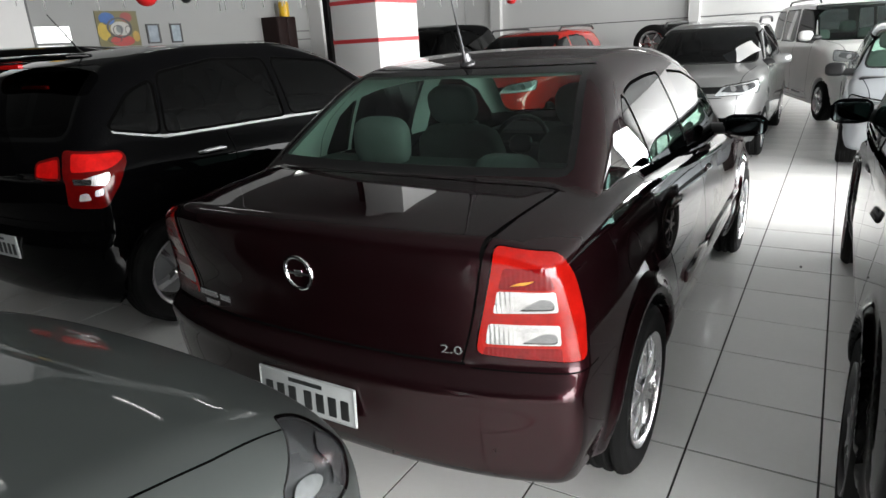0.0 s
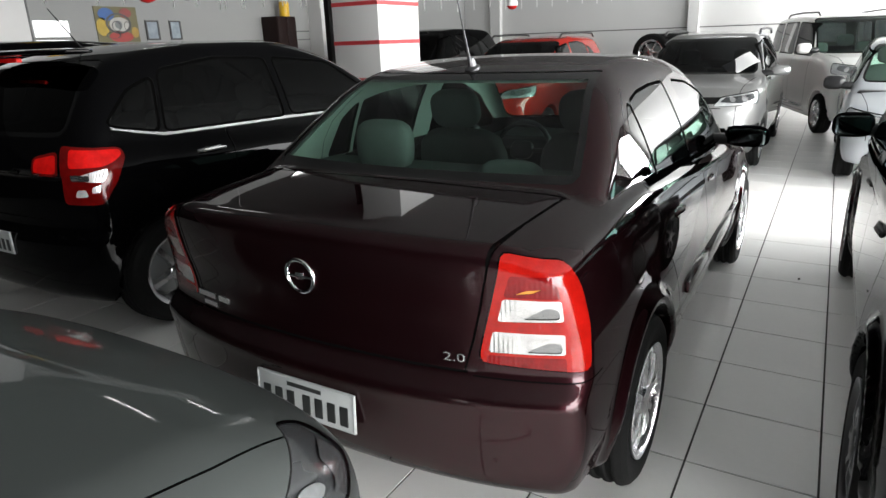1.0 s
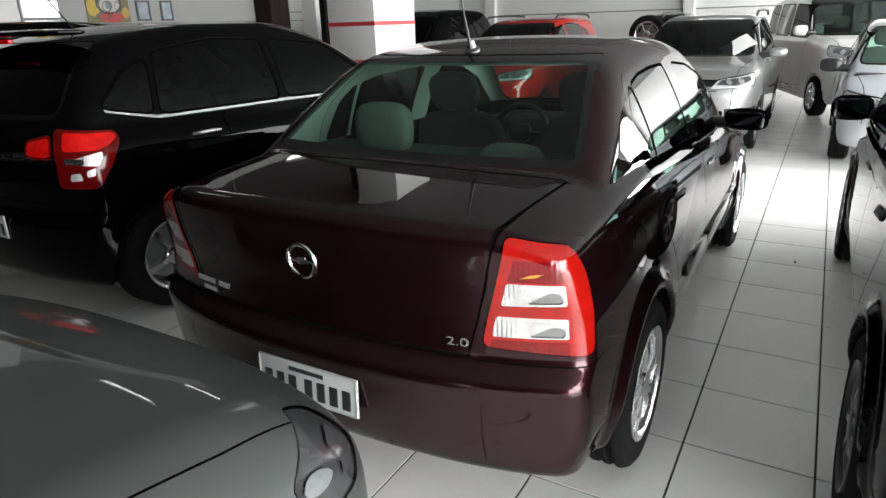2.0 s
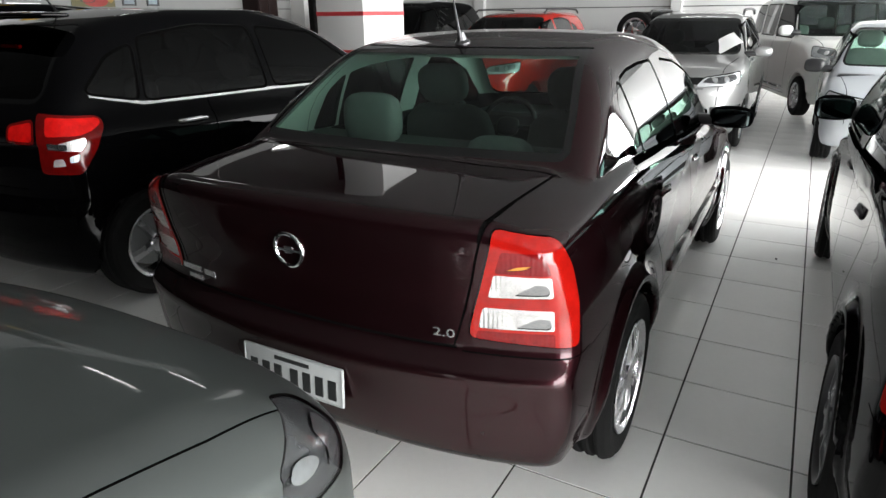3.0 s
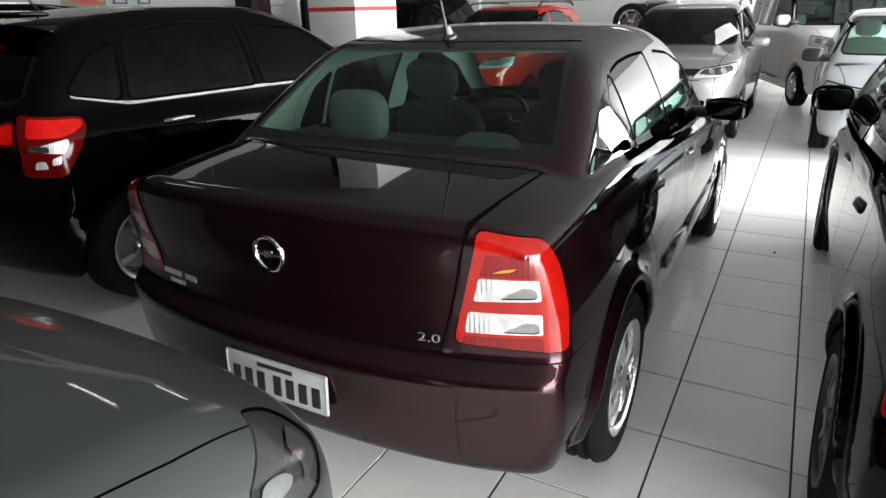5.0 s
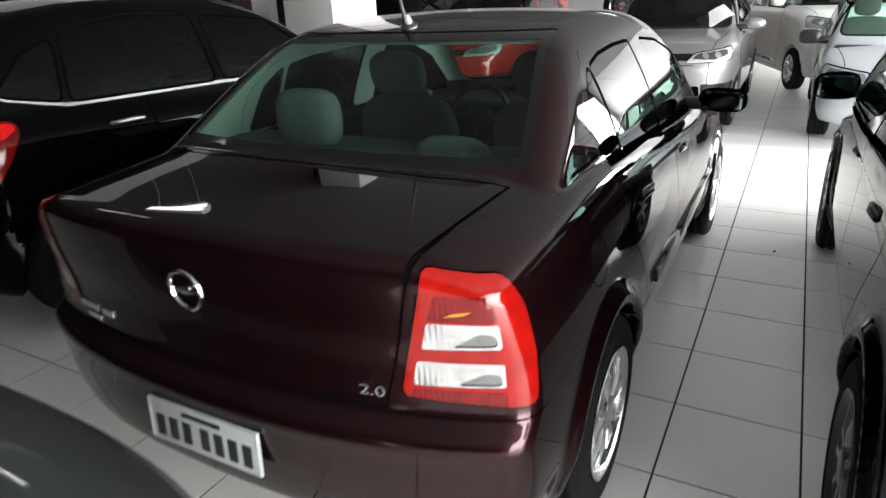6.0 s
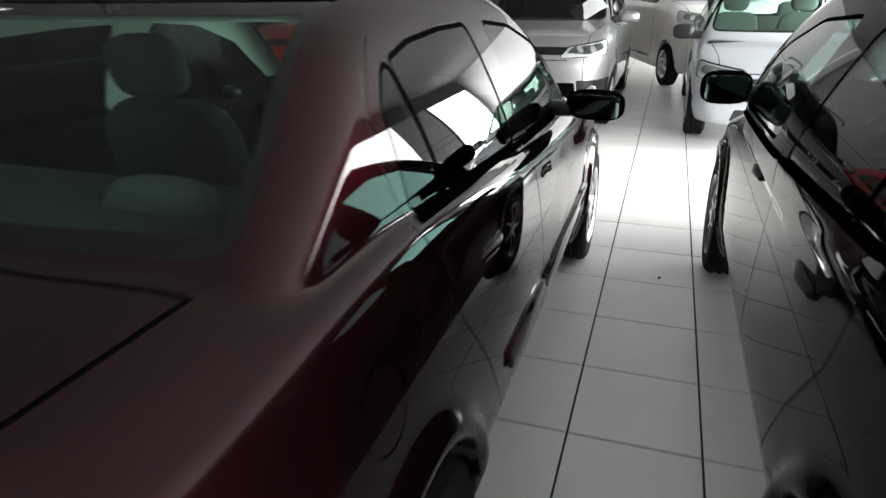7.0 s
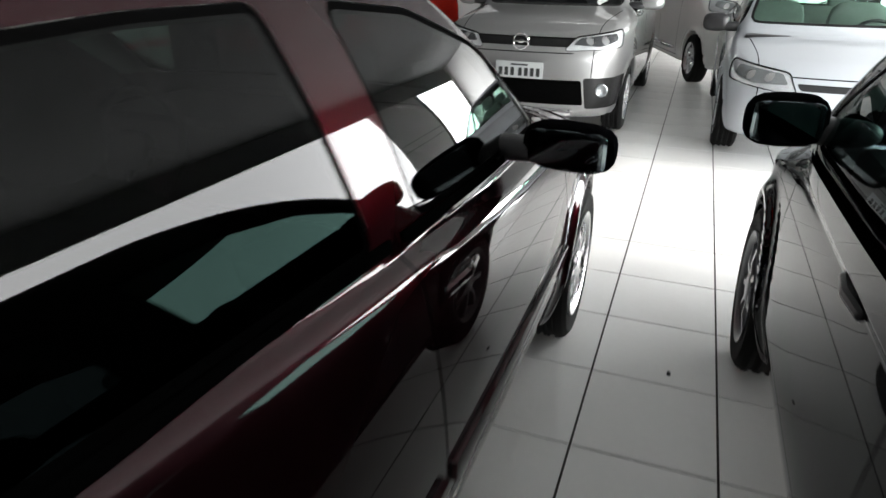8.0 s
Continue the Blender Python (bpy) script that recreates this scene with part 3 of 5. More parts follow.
def wheels(root, P, style=(5, 0.019, 0.050)):
    r, t = P["wheel"], P["tyre"]
    mate = None
    for y in P["axles"]:
        for s in (1, -1):
            h = wheel(root, s * (P.get("track", P["half"]) - t / 2 - 0.018), y, r, r, t, style, mate)
            mate = mate or h


def side_mirror(root, s, x, y, z, material, size=(0.105, 0.055, 0.058)):
    """A door mirror on a stalk; its glass looks to the rear."""
    sx, sy, sz = size
    bm = pillow(s * (x + sx), y, z, sx, sy, sz, 3.2)
    for v in bm.verts:
        if v.co.y < y - sy * 0.55:
            v.co.y = y - sy * 0.55
        k = (v.co.x * s - x) / (2 * sx)
        v.co.y += 0.03 * (1 - k)
    house = part("side_mirror", bm, material, root)
    part("stalk", pillow(s * (x - 0.03), y + 0.035, z - sz * 0.40, 0.095, 0.045, sz * 0.55, 2.6), PLASTIC, house)
    bm = pillow(s * (x + sx), y - sy * 0.56, z, sx * 0.84, 0.004, sz * 0.78, 7)
    for v in bm.verts:
        v.co.y += 0.03 * (1 - (v.co.x * s - x) / (2 * sx)) - 0.002
    part("mirror_glass", bm, MIRROR, house)


def door_handle(root, s, x, y, z, material=None, tilt=0.0):
    bm = tube([(s * (x - 0.01), y - 0.10, z - 0.004), (s * (x + 0.018), y - 0.075, z), (s * (x + 0.028), y, z + 0.003 + tilt), (s * (x + 0.018), y + 0.075, z + tilt), (s * (x - 0.01), y + 0.10, z)], [0.010, 0.013, 0.014, 0.013, 0.010], 10)
    part("door_handle", bm, material or PLASTIC, root)


def seat(root, x, y, z, wide=0.25, lean=16, material=None, h=0.58):
    material = material or SEAT
    s = new("seat")
    s.parent = root
    part("cushion", pillow(x, y + 0.25, z, wide, 0.26, 0.09, 4), material, s)
    part("backrest", pillow(x, y - 0.09, z + 0.36, wide, 0.075, h / 2, 4.5, m=pose(0, 0, 0, lean, 0, 0)), material, s)
    top = y - 0.09 - math.sin(radians(lean)) * (h / 2 + 0.10)
    part("headrest", pillow(x, top, z + 0.36 + h / 2 + 0.10, 0.135, 0.055, 0.10, 3.2, m=pose(0, 0, 0, lean, 0, 0)), material, s)
    for d in (-0.05, 0.05):
        part("post", tube([(x + d, top + 0.03, z + 0.32 + h / 2), (x + d, top, z + 0.40 + h / 2)], 0.006), CHROME, s)


def steering_wheel(root, x, y, z):
    w = new("steering_wheel")
    w.parent = root
    w.matrix_local = pose(x, y, z, 66, 0, 0)
    bm = bmesh.new()
    pts = [(0.18 + 0.016 * math.cos(a), 0.016 * math.sin(a)) for a in [2 * math.pi * k / 10 for k in range(10)]]
    lathe(pts, 40, bm, close=True)
    part("rim", bm, PLASTIC, w)
    part("boss", pillow(0, 0, 0.0, 0.075, 0.06, 0.03, 3), PLASTIC, w)
    for a in (0, 180, 270):
        c, s_ = math.cos(radians(a)), math.sin(radians(a))
        part("spoke", tube([(0.05 * c, 0.05 * s_, 0), (0.17 * c, 0.17 * s_, 0)], 0.014, 8), PLASTIC, w)


def cabin(root, P, material=None, wheel_side=-1, shelf=None):
    """Floor, seats, dashboard and steering wheel."""
    ya, yb = P["cabin"]
    z = P.get("seat_z", 0.46)
    w = P["half"] - 0.14
    part("cabin_floor", box(-w, w, ya - 0.35, yb + 0.25, 0.24, 0.28, 0.01), CABIN, root)
    dash = box(-w, w, yb - 0.05, yb + 0.42, 0.62, P["belt"] - 0.04, 0.05, 3)
    part("dashboard", dash, PLASTIC, root)
    for s in (1, -1):
        seat(root, s * 0.35, yb - 0.88, z, material=material)
    bench = new("rear_bench")
    bench.parent = root
    m = material or SEAT
    part("cushion", pillow(0, ya + 0.42, z - 0.02, w - 0.06, 0.25, 0.10, 5), m, bench)
    part("backrest", pillow(0, ya + 0.10, z + 0.28, w - 0.06, 0.075, 0.31, 5, m=pose(0, 0, 0, 20, 0, 0)), m, bench)
    for s in (1, -1):  # one raised, one pushed down
        part("headrest", pillow(s * 0.29, ya - 0.02, P["belt"] + (0.165 if s < 0 else 0.03), 0.135, 0.05, 0.105, 3.4), m, bench)
    steering_wheel(root, wheel_side * 0.35, yb - 0.24, P["belt"] - 0.10)
    if shelf:
        part("parcel_shelf", box(-w + 0.04, w - 0.04, shelf[0], shelf[1], shelf[2] - 0.03, shelf[2], 0.01), SHELF, root)


def number_plate(root, x, y, z, turn=0, tilt=0, bars=7):
    """An enamelled plate; its characters are plain bars."""
    p = new("number_plate")
    p.parent = root
    p.matrix_local = pose(x, y, z, tilt, 0, turn)
    part("plate", box(-0.20, 0.20, -0.004, 0.004, -0.065, 0.065, 0.0035, 2), PLATE, p)
    bm = bmesh.new()
    for c in ((-0.198, -0.194), (0.194, 0.198)):
        box(*c, -0.0062, -0.003, -0.063, 0.063, bm=bm)
    for c in ((-0.063, -0.059), (0.059, 0.063)):
        box(-0.194, 0.194, -0.0062, -0.003, *c, bm=bm)
    part("rim", bm, PLATE, p)
    for k in range(bars):
        u = -0.150 + 0.300 * k / (bars - 1) + (0.008 if k > 2 else -0.008)
        part("bar", box(u - 0.016, u + 0.016, -0.0056, -0.003, -0.048, 0.018, 0.002, 1), INK, p)
    part("town_bar", box(-0.07, 0.07, -0.0052, -0.003, 0.034, 0.048), INK, p)


def ring_badge(root, x, y, z, r, turn=0, tilt=0, bar=True):
    """A round chrome badge with a plain cross bar."""
    b = new("badge")
    b.parent = root
    b.matrix_local = pose(x, y, z, 90 + tilt, 0, turn)
    pts = [(r + 0.006 * math.cos(a), 0.005 + 0.006 * math.sin(a)) for a in [2 * math.pi * k / 8 for k in range(8)]]
    part("ring", lathe(pts, 36, close=True), CHROME, b)
    if bar:
        part("cross_bar", box(-r * 0.90, r * 0.90, -r * 0.08, r * 0.08, 0.0, 0.010, 0.003), CHROME, b)
        part("centre_bar", box(-r * 0.30, r * 0.30, -r * 0.22, r * 0.22, 0.0, 0.008, 0.003), CHROME, b)


def roof_rails(root, P, y0, y1, x, z, drop=0.05, material=None):
    for s in (1, -1):
        bm = tube([(s * x, y0, z - drop), (s * x, y0 + 0.10, z), (s * x * 1.01, (y0 + y1) / 2, z + 0.015), (s * x, y1 - 0.10, z), (s * x, y1, z - drop)], 0.016, 10)
        part("roof_rail", bm, material or PLASTIC, root)


def wipers(root, P):
    yb, z = P["wiper"]
    for x in (-0.45, 0.08):
        part("wiper", tube([(x, yb + 0.02, z), (x + 0.25, yb - 0.03, z + 0.035), (x + 0.52, yb - 0.02, z + 0.02)], 0.007, 6), PLASTIC, root)


def oval(x, z, a, b, n=16):
    return [(x + a * math.cos(2 * math.pi * i / n), z + b * math.sin(2 * math.pi * i / n)) for i in range(n)]


# ---- curves of the car kinds; every list runs from the rear forwards ----
def scaled(points, a, b):
    return [(p * a, q * b) for p, q in points]


def hatch_spec(paint_, L=4.0, half=0.83, H=1.5, glass=None, tall=False, grille=(), windows=None, bezel=None):
    """A five-door hatchback."""
    a, b, c = L / 4.0, half / 0.83, H / 1.5
    glass = glass or DARK_GLASS
    ra, fa = 0.66 * a, 3.18 * a
    P = dict(length=L, half=half, height=H, paint=paint_, wheel=0.30, tyre=0.19, arch=0.335, axles=(ra, fa), belt=0.98 * c, mid=1.6 * a, tumble=0.30, bow=0.20,
        plan=scaled([(0, 0.78), (0.3, 0.81), (0.8, 0.828), (2.0, 0.83), (3.1, 0.82), (3.6, 0.775), (4.0, 0.66)], a, b),
        section=[(0.15, 0.10), (0.25, 0.05), (0.36, 0.018), (0.50, 0.008), (0.66 * c, 0.0), (0.80 * c, 0.008), (0.93 * c, 0.035), (1.02 * c, 0.085), (1.1 * c, 0.16)],
        deck=scaled([(0, 1.0), (0.4, 1.05), (1.0, 1.03), (2.5, 0.97), (2.8, 0.96), (3.0, 0.945), (3.6, 0.84), (3.85, 0.76), (4.0, 0.62)], a, c),
        roof=scaled([(0.0, 0.86), (0.06, 1.0), (0.20, 1.26), (0.30, 1.42), (0.42, 1.475), (0.9, 1.495), (1.5, 1.50), (2.0, 1.475), (2.28, 1.41), (2.42, 1.34), (2.9, 1.02), (3.05, 0.9)], a, c),
        rear=[(0.2, 0.12), (0.28, 0.03), (0.45, 0.0), (0.58, 0.005), (0.64, 0.035), (0.80, 0.04), (1.0, 0.07), (1.2, 0.13)],
        front=[(0.18, L - 0.14), (0.28, L - 0.03), (0.45, L), (0.60, L - 0.01), (0.70, L - 0.07), (0.80, L - 0.20)],
        glasswidth=scaled([(0.0, 0.70), (0.6, 0.735), (2.0, 0.755), (2.9, 0.735)], a, b),
        low=[(0, 0.28), (0.4, 0.24), (1.2, 0.19), (L - 1.2, 0.19), (L, 0.22)],
        cabin=(0.95 * a, 2.62 * a), wiper=(2.98 * a, 0.98 * c), rearbow=(0.10, 0.14), frontbow=(0.20, 0.24))
    if tall:
        P["deck"] = scaled([(0, 1.0), (0.4, 1.05), (1.0, 1.03), (2.5, 1.02), (2.8, 1.03), (3.0, 1.01), (3.6, 0.935), (3.85, 0.875), (4.0, 0.78)], a, c)
        P["front"] = [(0.18, L - 0.12), (0.28, L - 0.02), (0.45, L), (0.65, L - 0.01), (0.78, L - 0.04), (0.86, L - 0.10), (0.95, L - 0.22)]
    z = lambda v: v * c  # noqa: E731
    y = lambda v: v * a  # noqa: E731
    x = lambda v: v * b  # noqa: E731
    k = dict(trim=0.016, trimmat=SEAL)
    u = lambda px, py, an: px * math.cos(radians(an)) + py * math.sin(radians(an))  # noqa: E731
    tl = [(u(x(0.50), 0.10, 42), z(0.84)), (u(x(0.80), y(0.30), 42), z(0.83)), (u(x(0.79), y(0.34), 42), z(1.03)), (u(x(0.55), 0.12, 42), z(1.06))]
    hl = [(u(x(0.34), L - 0.02, 150), z(0.60)), (u(x(0.76), L - 0.42, 150), z(0.66)), (u(x(0.74), L - 0.50, 150), z(0.80)), (u(x(0.40), L - 0.12, 150), z(0.74))]
    if tall:
        hl = [(u(x(0.36), L - 0.03, 150), z(0.735)), (u(x(0.78), L - 0.36, 150), z(0.76)), (u(x(0.76), L - 0.46, 150), z(0.885)), (u(x(0.44), L - 0.12, 150), z(0.83))]
    inside = lambda q, s, t: tuple((1 - t) * ((1 - s) * q[0][i] + s * q[1][i]) + t * ((1 - s) * q[3][i] + s * q[2][i]) for i in (0, 1))  # noqa: E731
    P["panes"] = [
        ("window", "side", rounded([(y(0.62), z(1.07)), (y(0.98), z(1.03)), (y(1.04), z(1.33)), (y(0.86), z(1.28))], 0.05), glass, k),
        ("window", "side", rounded([(y(1.06), z(1.03)), (y(1.86), z(1.0)), (y(1.86), z(1.385)), (y(1.4), z(1.395)), (y(1.12), z(1.355))], 0.04), glass, k),
        ("window", "side", rounded([(y(1.95), z(1.0)), (y(2.72), z(0.985)), (y(2.66), z(1.06)), (y(2.32), z(1.33)), (y(1.95), z(1.38))], 0.04), glass, k),
        ("rear_window", 0, rounded([(-x(0.56), z(1.08)), (x(0.56), z(1.08)), (x(0.50), z(1.39)), (-x(0.50), z(1.39))], 0.06), glass, dict(trim=0.025, limit=lambda p: p.y < y(0.6))),
        ("windscreen", 180, rounded([(-x(0.64), z(1.035)), (x(0.64), z(1.035)), (x(0.54), z(1.40)), (-x(0.54), z(1.40))], 0.06), glass, dict(trim=0.02, limit=lambda p: p.y > y(2.0))),
        ("tail_light", 42, rounded(tl, 0.04), RED_LENS, dict(offset=0.003, limit=lambda p: p.y < 0.6, inlay=[("clear_band", [(u(x(0.56), 0.12, 42), z(0.88)), (u(x(0.72), y(0.24), 42), z(0.88)), (u(x(0.72), y(0.24), 42), z(0.95)), (u(x(0.56), 0.12, 42), z(0.95))], WHITE_LENS)])),
        ("headlight", 150, rounded(hl, 0.04), LENS, dict(offset=0.002, trim=0.006, trimname="lamp_seal", back=(0.007, HOUSING), limit=lambda p: p.y > L - 0.62, inlay=[("inner_bezel", rounded([inside(hl, *c) for c in ((0.06, 0.42), (0.52, 0.16), (0.86, 0.40), (0.80, 0.86), (0.10, 0.90))], 0.02), bezel or LAMP_BOWL, *[("reflector", oval(*inside(hl, s, t), r, r), CHROME) for s, t, r in ((0.30, 0.60, 0.030), (0.58, 0.52, 0.034))])])),
    ]
    for name, poly, material in grille:
        P["panes"].append((name, 180, rounded(poly, 0.02), material, dict(offset=-0.008, limit=lambda p: p.y > L - 0.5)))
    if windows:
        P["panes"][:3] = [("window", "side", rounded(w, 0.04), glass, k) for w in windows]
    P["gaps"] = [
        ("side", [(y(1.02), z(1.0)), (y(1.0), z(0.75)), (y(1.14), z(0.45)), (y(1.30), 0.27), (y(2.74), 0.27), (y(2.80), z(0.6)), (y(2.78), z(0.95))], 0.007, None),
        ("side", [(y(1.905), z(1.0)), (y(1.905), 0.27)], 0.007, None),
        ("top", [(x(0.56), L + 0.1), (x(0.60), y(3.5)), (x(0.66), y(2.95))], 0.007, lambda p: p.y > y(2.9)),
        (0, [(-x(0.50), z(0.66)), (x(0.50), z(0.66))], 0.007, lambda p: p.y < 0.4),
        (180, [(-x(0.42), z(0.715)), (x(0.42), z(0.715))], 0.008, lambda p: p.y > L - 0.5),
    ]

    def name_panel(p, size):
        if abs(p.x) > 0.5 and size > 0.15:
            return "front_door" if p.y > y(1.9) else "rear_door"
        return None

    P["name_panel"] = name_panel
    return P


def sedan_spec(paint_, glass=None, side_glass=None):
    """A four-door saloon with a short boot."""
    glass = glass or GLASS
    side_glass = side_glass or FILM_GLASS
    P = dict(lined_from=0.66, flare=0.026, rearsmooth=0.008, track=0.902, length=4.25, half=0.855, height=1.475, paint=paint_, wheel=0.308, tyre=0.205, arch=0.345, axles=(0.80, 3.41), belt=0.97, mid=1.9, tumble=0.26, bow=0.45,
        plan=[(0, 0.822), (0.25, 0.850), (0.8, 0.870), (2.0, 0.874), (3.4, 0.866), (3.9, 0.80), (4.25, 0.68)],
        section=[(0.15, 0.10), (0.25, 0.05), (0.34, 0.022), (0.42, 0.003), (0.50, 0.0), (0.60, 0.003), (0.70, 0.011), (0.80, 0.024), (0.88, 0.039), (0.94, 0.056), (1.0, 0.082), (1.06, 0.115), (1.14, 0.17)],
        deck=[(0, 1.030), (0.08, 1.045), (0.2, 1.056), (0.5, 1.082), (0.75, 1.100), (1.0, 1.106), (1.25, 1.096), (1.75, 1.060), (2.3, 1.024), (2.95, 0.992), (3.2, 0.962), (3.8, 0.84), (4.1, 0.75), (4.25, 0.62)],
        roof=[(0.40, 0.98), (0.55, 1.065), (0.62, 1.11), (0.85, 1.26), (1.0, 1.355), (1.12, 1.412), (1.3, 1.446), (1.7, 1.470), (2.1, 1.458), (2.4, 1.41), (2.55, 1.35), (3.05, 1.03), (3.2, 0.93)],
        rear=[(0.2, 0.18), (0.27, 0.09), (0.35, 0.055), (0.45, 0.040), (0.56, 0.028), (0.592, 0.022), (0.604, 0.022), (0.614, 0.030), (0.656, 0.072), (0.672, 0.078), (0.75, 0.078), (0.88, 0.062), (0.98, 0.055), (1.03, 0.058), (1.1, 0.12)],
        front=[(0.2, 4.10), (0.3, 4.2), (0.5, 4.25), (0.65, 4.23), (0.75, 4.15), (0.85, 4.0)],
        glasswidth=[(0.4, 0.745), (0.7, 0.758), (1.2, 0.774), (2.3, 0.784), (3.0, 0.762)],
        low=[(0, 0.30), (0.45, 0.25), (1.3, 0.20), (3.0, 0.20), (3.8, 0.20), (4.25, 0.24)],
        cabin=(0.95, 2.72), wiper=(3.13, 0.99), rearbow=(0.11, 0.15), radii=(0.016, 0.05, 0.12), decksmooth=0.02, shoulder=0.010, cantrail=0.075, fall=(0.56, 1.25), crown=0.045, bend_back=0.07, lining=LINING)
    k = dict(trim=0.012, trimmat=SEAL)
    u = lambda px, py, an: px * math.cos(radians(an)) + py * math.sin(radians(an))  # noqa: E731
    hl = [(u(0.36, 4.22, 150), 0.60), (u(0.78, 3.84, 150), 0.64), (u(0.76, 3.78, 150), 0.77), (u(0.40, 4.10, 150), 0.745)]
    lamp = [(0.516, 0.704), (0.805, 0.686), (0.803, 0.81), (0.778, 0.92), (0.742, 0.984), (0.566, 1.022)]
    P["panes"] = [
        ("quarter_window", "side", rounded([(1.072, 1.040), (1.246, 1.032), (1.220, 1.288), (1.190, 1.280), (1.116, 1.218)], 0.018), side_glass, k),
        ("window", "side", rounded([(1.268, 1.031), (1.835, 1.004), (1.808, 1.330), (1.6, 1.330), (1.38, 1.318), (1.244, 1.294)], 0.018), side_glass, k),
        ("window", "side", rounded([(2.015, 1.000), (2.90, 0.965), (2.83, 1.040), (2.55, 1.212), (2.26, 1.300), (1.988, 1.326)], 0.03), side_glass, k),
        ("rear_window", 0, rounded([(-0.622, 1.114), (0.622, 1.114), (0.588, 1.2), (0.530, 1.390), (-0.530, 1.390), (-0.588, 1.2)], 0.02), glass, dict(trim=0.024, limit=lambda p: 0.4 < p.y < 1.4)),
        ("windscreen", 180, rounded([(-0.66, 1.03), (0.66, 1.03), (0.55, 1.385), (-0.55, 1.385)], 0.06), glass, dict(trim=0.02, limit=lambda p: p.y > 2.2)),
        ("tail_light", 40, rounded(lamp, 0.025), RED_LENS, dict(offset=0.004, trim=0.004, trimname="lamp_seal", trimout=-0.004, limit=lambda p: p.y < 0.6, inlay=[
            ("ribbed_segment", rounded([(0.532, 0.692), (0.736, 0.680), (0.733, 0.730), (0.538, 0.728)], 0.008), RED_RIB),
            ("clear_band", rounded([(0.540, 0.736), (0.732, 0.738), (0.727, 0.800), (0.550, 0.800)], 0.008), WHITE_LENS, ("reflector", rounded([(0.630, 0.742), (0.722, 0.742), (0.722, 0.770), (0.690, 0.776)], 0.012), REFLECTOR)),
            ("clear_band", rounded([(0.560, 0.832), (0.722, 0.838), (0.712, 0.898), (0.570, 0.900)], 0.008), WHITE_LENS, ("reflector", rounded([(0.620, 0.842), (0.712, 0.845), (0.708, 0.872), (0.676, 0.880)], 0.012), REFLECTOR)),
            # the bulb's amber glint is a coloured patch inlaid in the lens
            ("ribbed_segment", rounded([(0.572, 0.906), (0.710, 0.904), (0.692, 0.962), (0.585, 0.966)], 0.008), RED_RIB, ("bulb_glint", rounded([(0.596, 0.913), (0.640, 0.918), (0.664, 0.931), (0.625, 0.926)], 0.004), AMBER))])),
        ("headlight", 150, rounded(hl, 0.04), LENS, dict(offset=0.002, trim=0.006, trimname="lamp_seal", back=(0.03, HOUSING), limit=lambda p: p.y > 3.6)),
        ("fuel_flap", "side", [(0.725 + 0.070 * math.cos(2 * math.pi * i / 20), 0.842 + 0.068 * math.sin(2 * math.pi * i / 20)) for i in range(20)], paint_, dict(signs=(1,), offset=0.0, trim=0.005, trimname="flap_gap", trimout=-0.008)),
    ]
    for ya, yb, za, zb in ((1.07, 1.895, 1.026, 0.984), (1.935, 2.93, 0.980, 0.942)):
        P["panes"].append(("belt_strip", "side", [(ya, za - 0.010), (yb, zb - 0.010), (yb, zb + 0.010), (ya, za + 0.010)], SEAL, dict(offset=0.006)))
    P["gaps"] = [
        ("side", [(1.20, 1.345), (1.125, 1.290), (1.045, 1.210), (1.02, 1.13), (1.03, 1.02)], 0.003, None),
        ("side", [(1.03, 1.02), (1.10, 0.80), (1.24, 0.62), (1.36, 0.42), (1.42, 0.27), (3.02, 0.27), (3.08, 0.6), (3.03, 0.93)], 0.006, None),
        ("side", [(1.915, 1.0), (1.925, 0.27)], 0.007, None),
        ("top", [(0.598, 0.10), (0.605, 0.25), (0.630, 0.585), (0.40, 0.555), (0.0, 0.545)], 0.009, lambda p: p.y < 0.75 and p.z > 0.95),
        (0, [(0.598, 1.07), (0.612, 1.045), (0.575, 0.86), (0.525, 0.672)], 0.006, lambda p: p.y < 0.3),
        (0, [(-0.598, 1.07), (-0.612, 1.045), (-0.575, 0.86), (-0.525, 0.672)], 0.008, lambda p: p.y < 0.3),
        (0, [(-0.53, 0.668), (0.53, 0.668)], 0.008, lambda p: p.y < 0.4),
        (40, [(0.50, 0.660), (0.86, 0.655)], 0.004, lambda p: p.y < 0.5),
        ("top", [(0.56, 4.3), (0.62, 3.7), (0.68, 3.08)], 0.004, lambda p: p.y > 3.0),
        (180, [(-0.45, 0.74), (0.45, 0.74)], 0.008, lambda p: p.y > 3.8),
    ]

    def name_panel(p, size):
        if abs(p.x) > 0.5 and size > 0.15 and p.z < 1.0:
            return "front_door" if p.y > 1.92 else "rear_door"
        if p.y < 0.7 and size > 0.2:
            return "boot_lid"
        return None

    P["name_panel"] = name_panel
    return P


STAND = Matrix.Translation


def facing_back(x, y, turn=0):
    """A car whose nose is at (x, y) and points towards -y."""
    return lambda L: Matrix.Translation((x, y, 0)) @ Matrix.Rotation(radians(180 + turn), 4, "Z") @ Matrix.Translation((0, -L, 0))


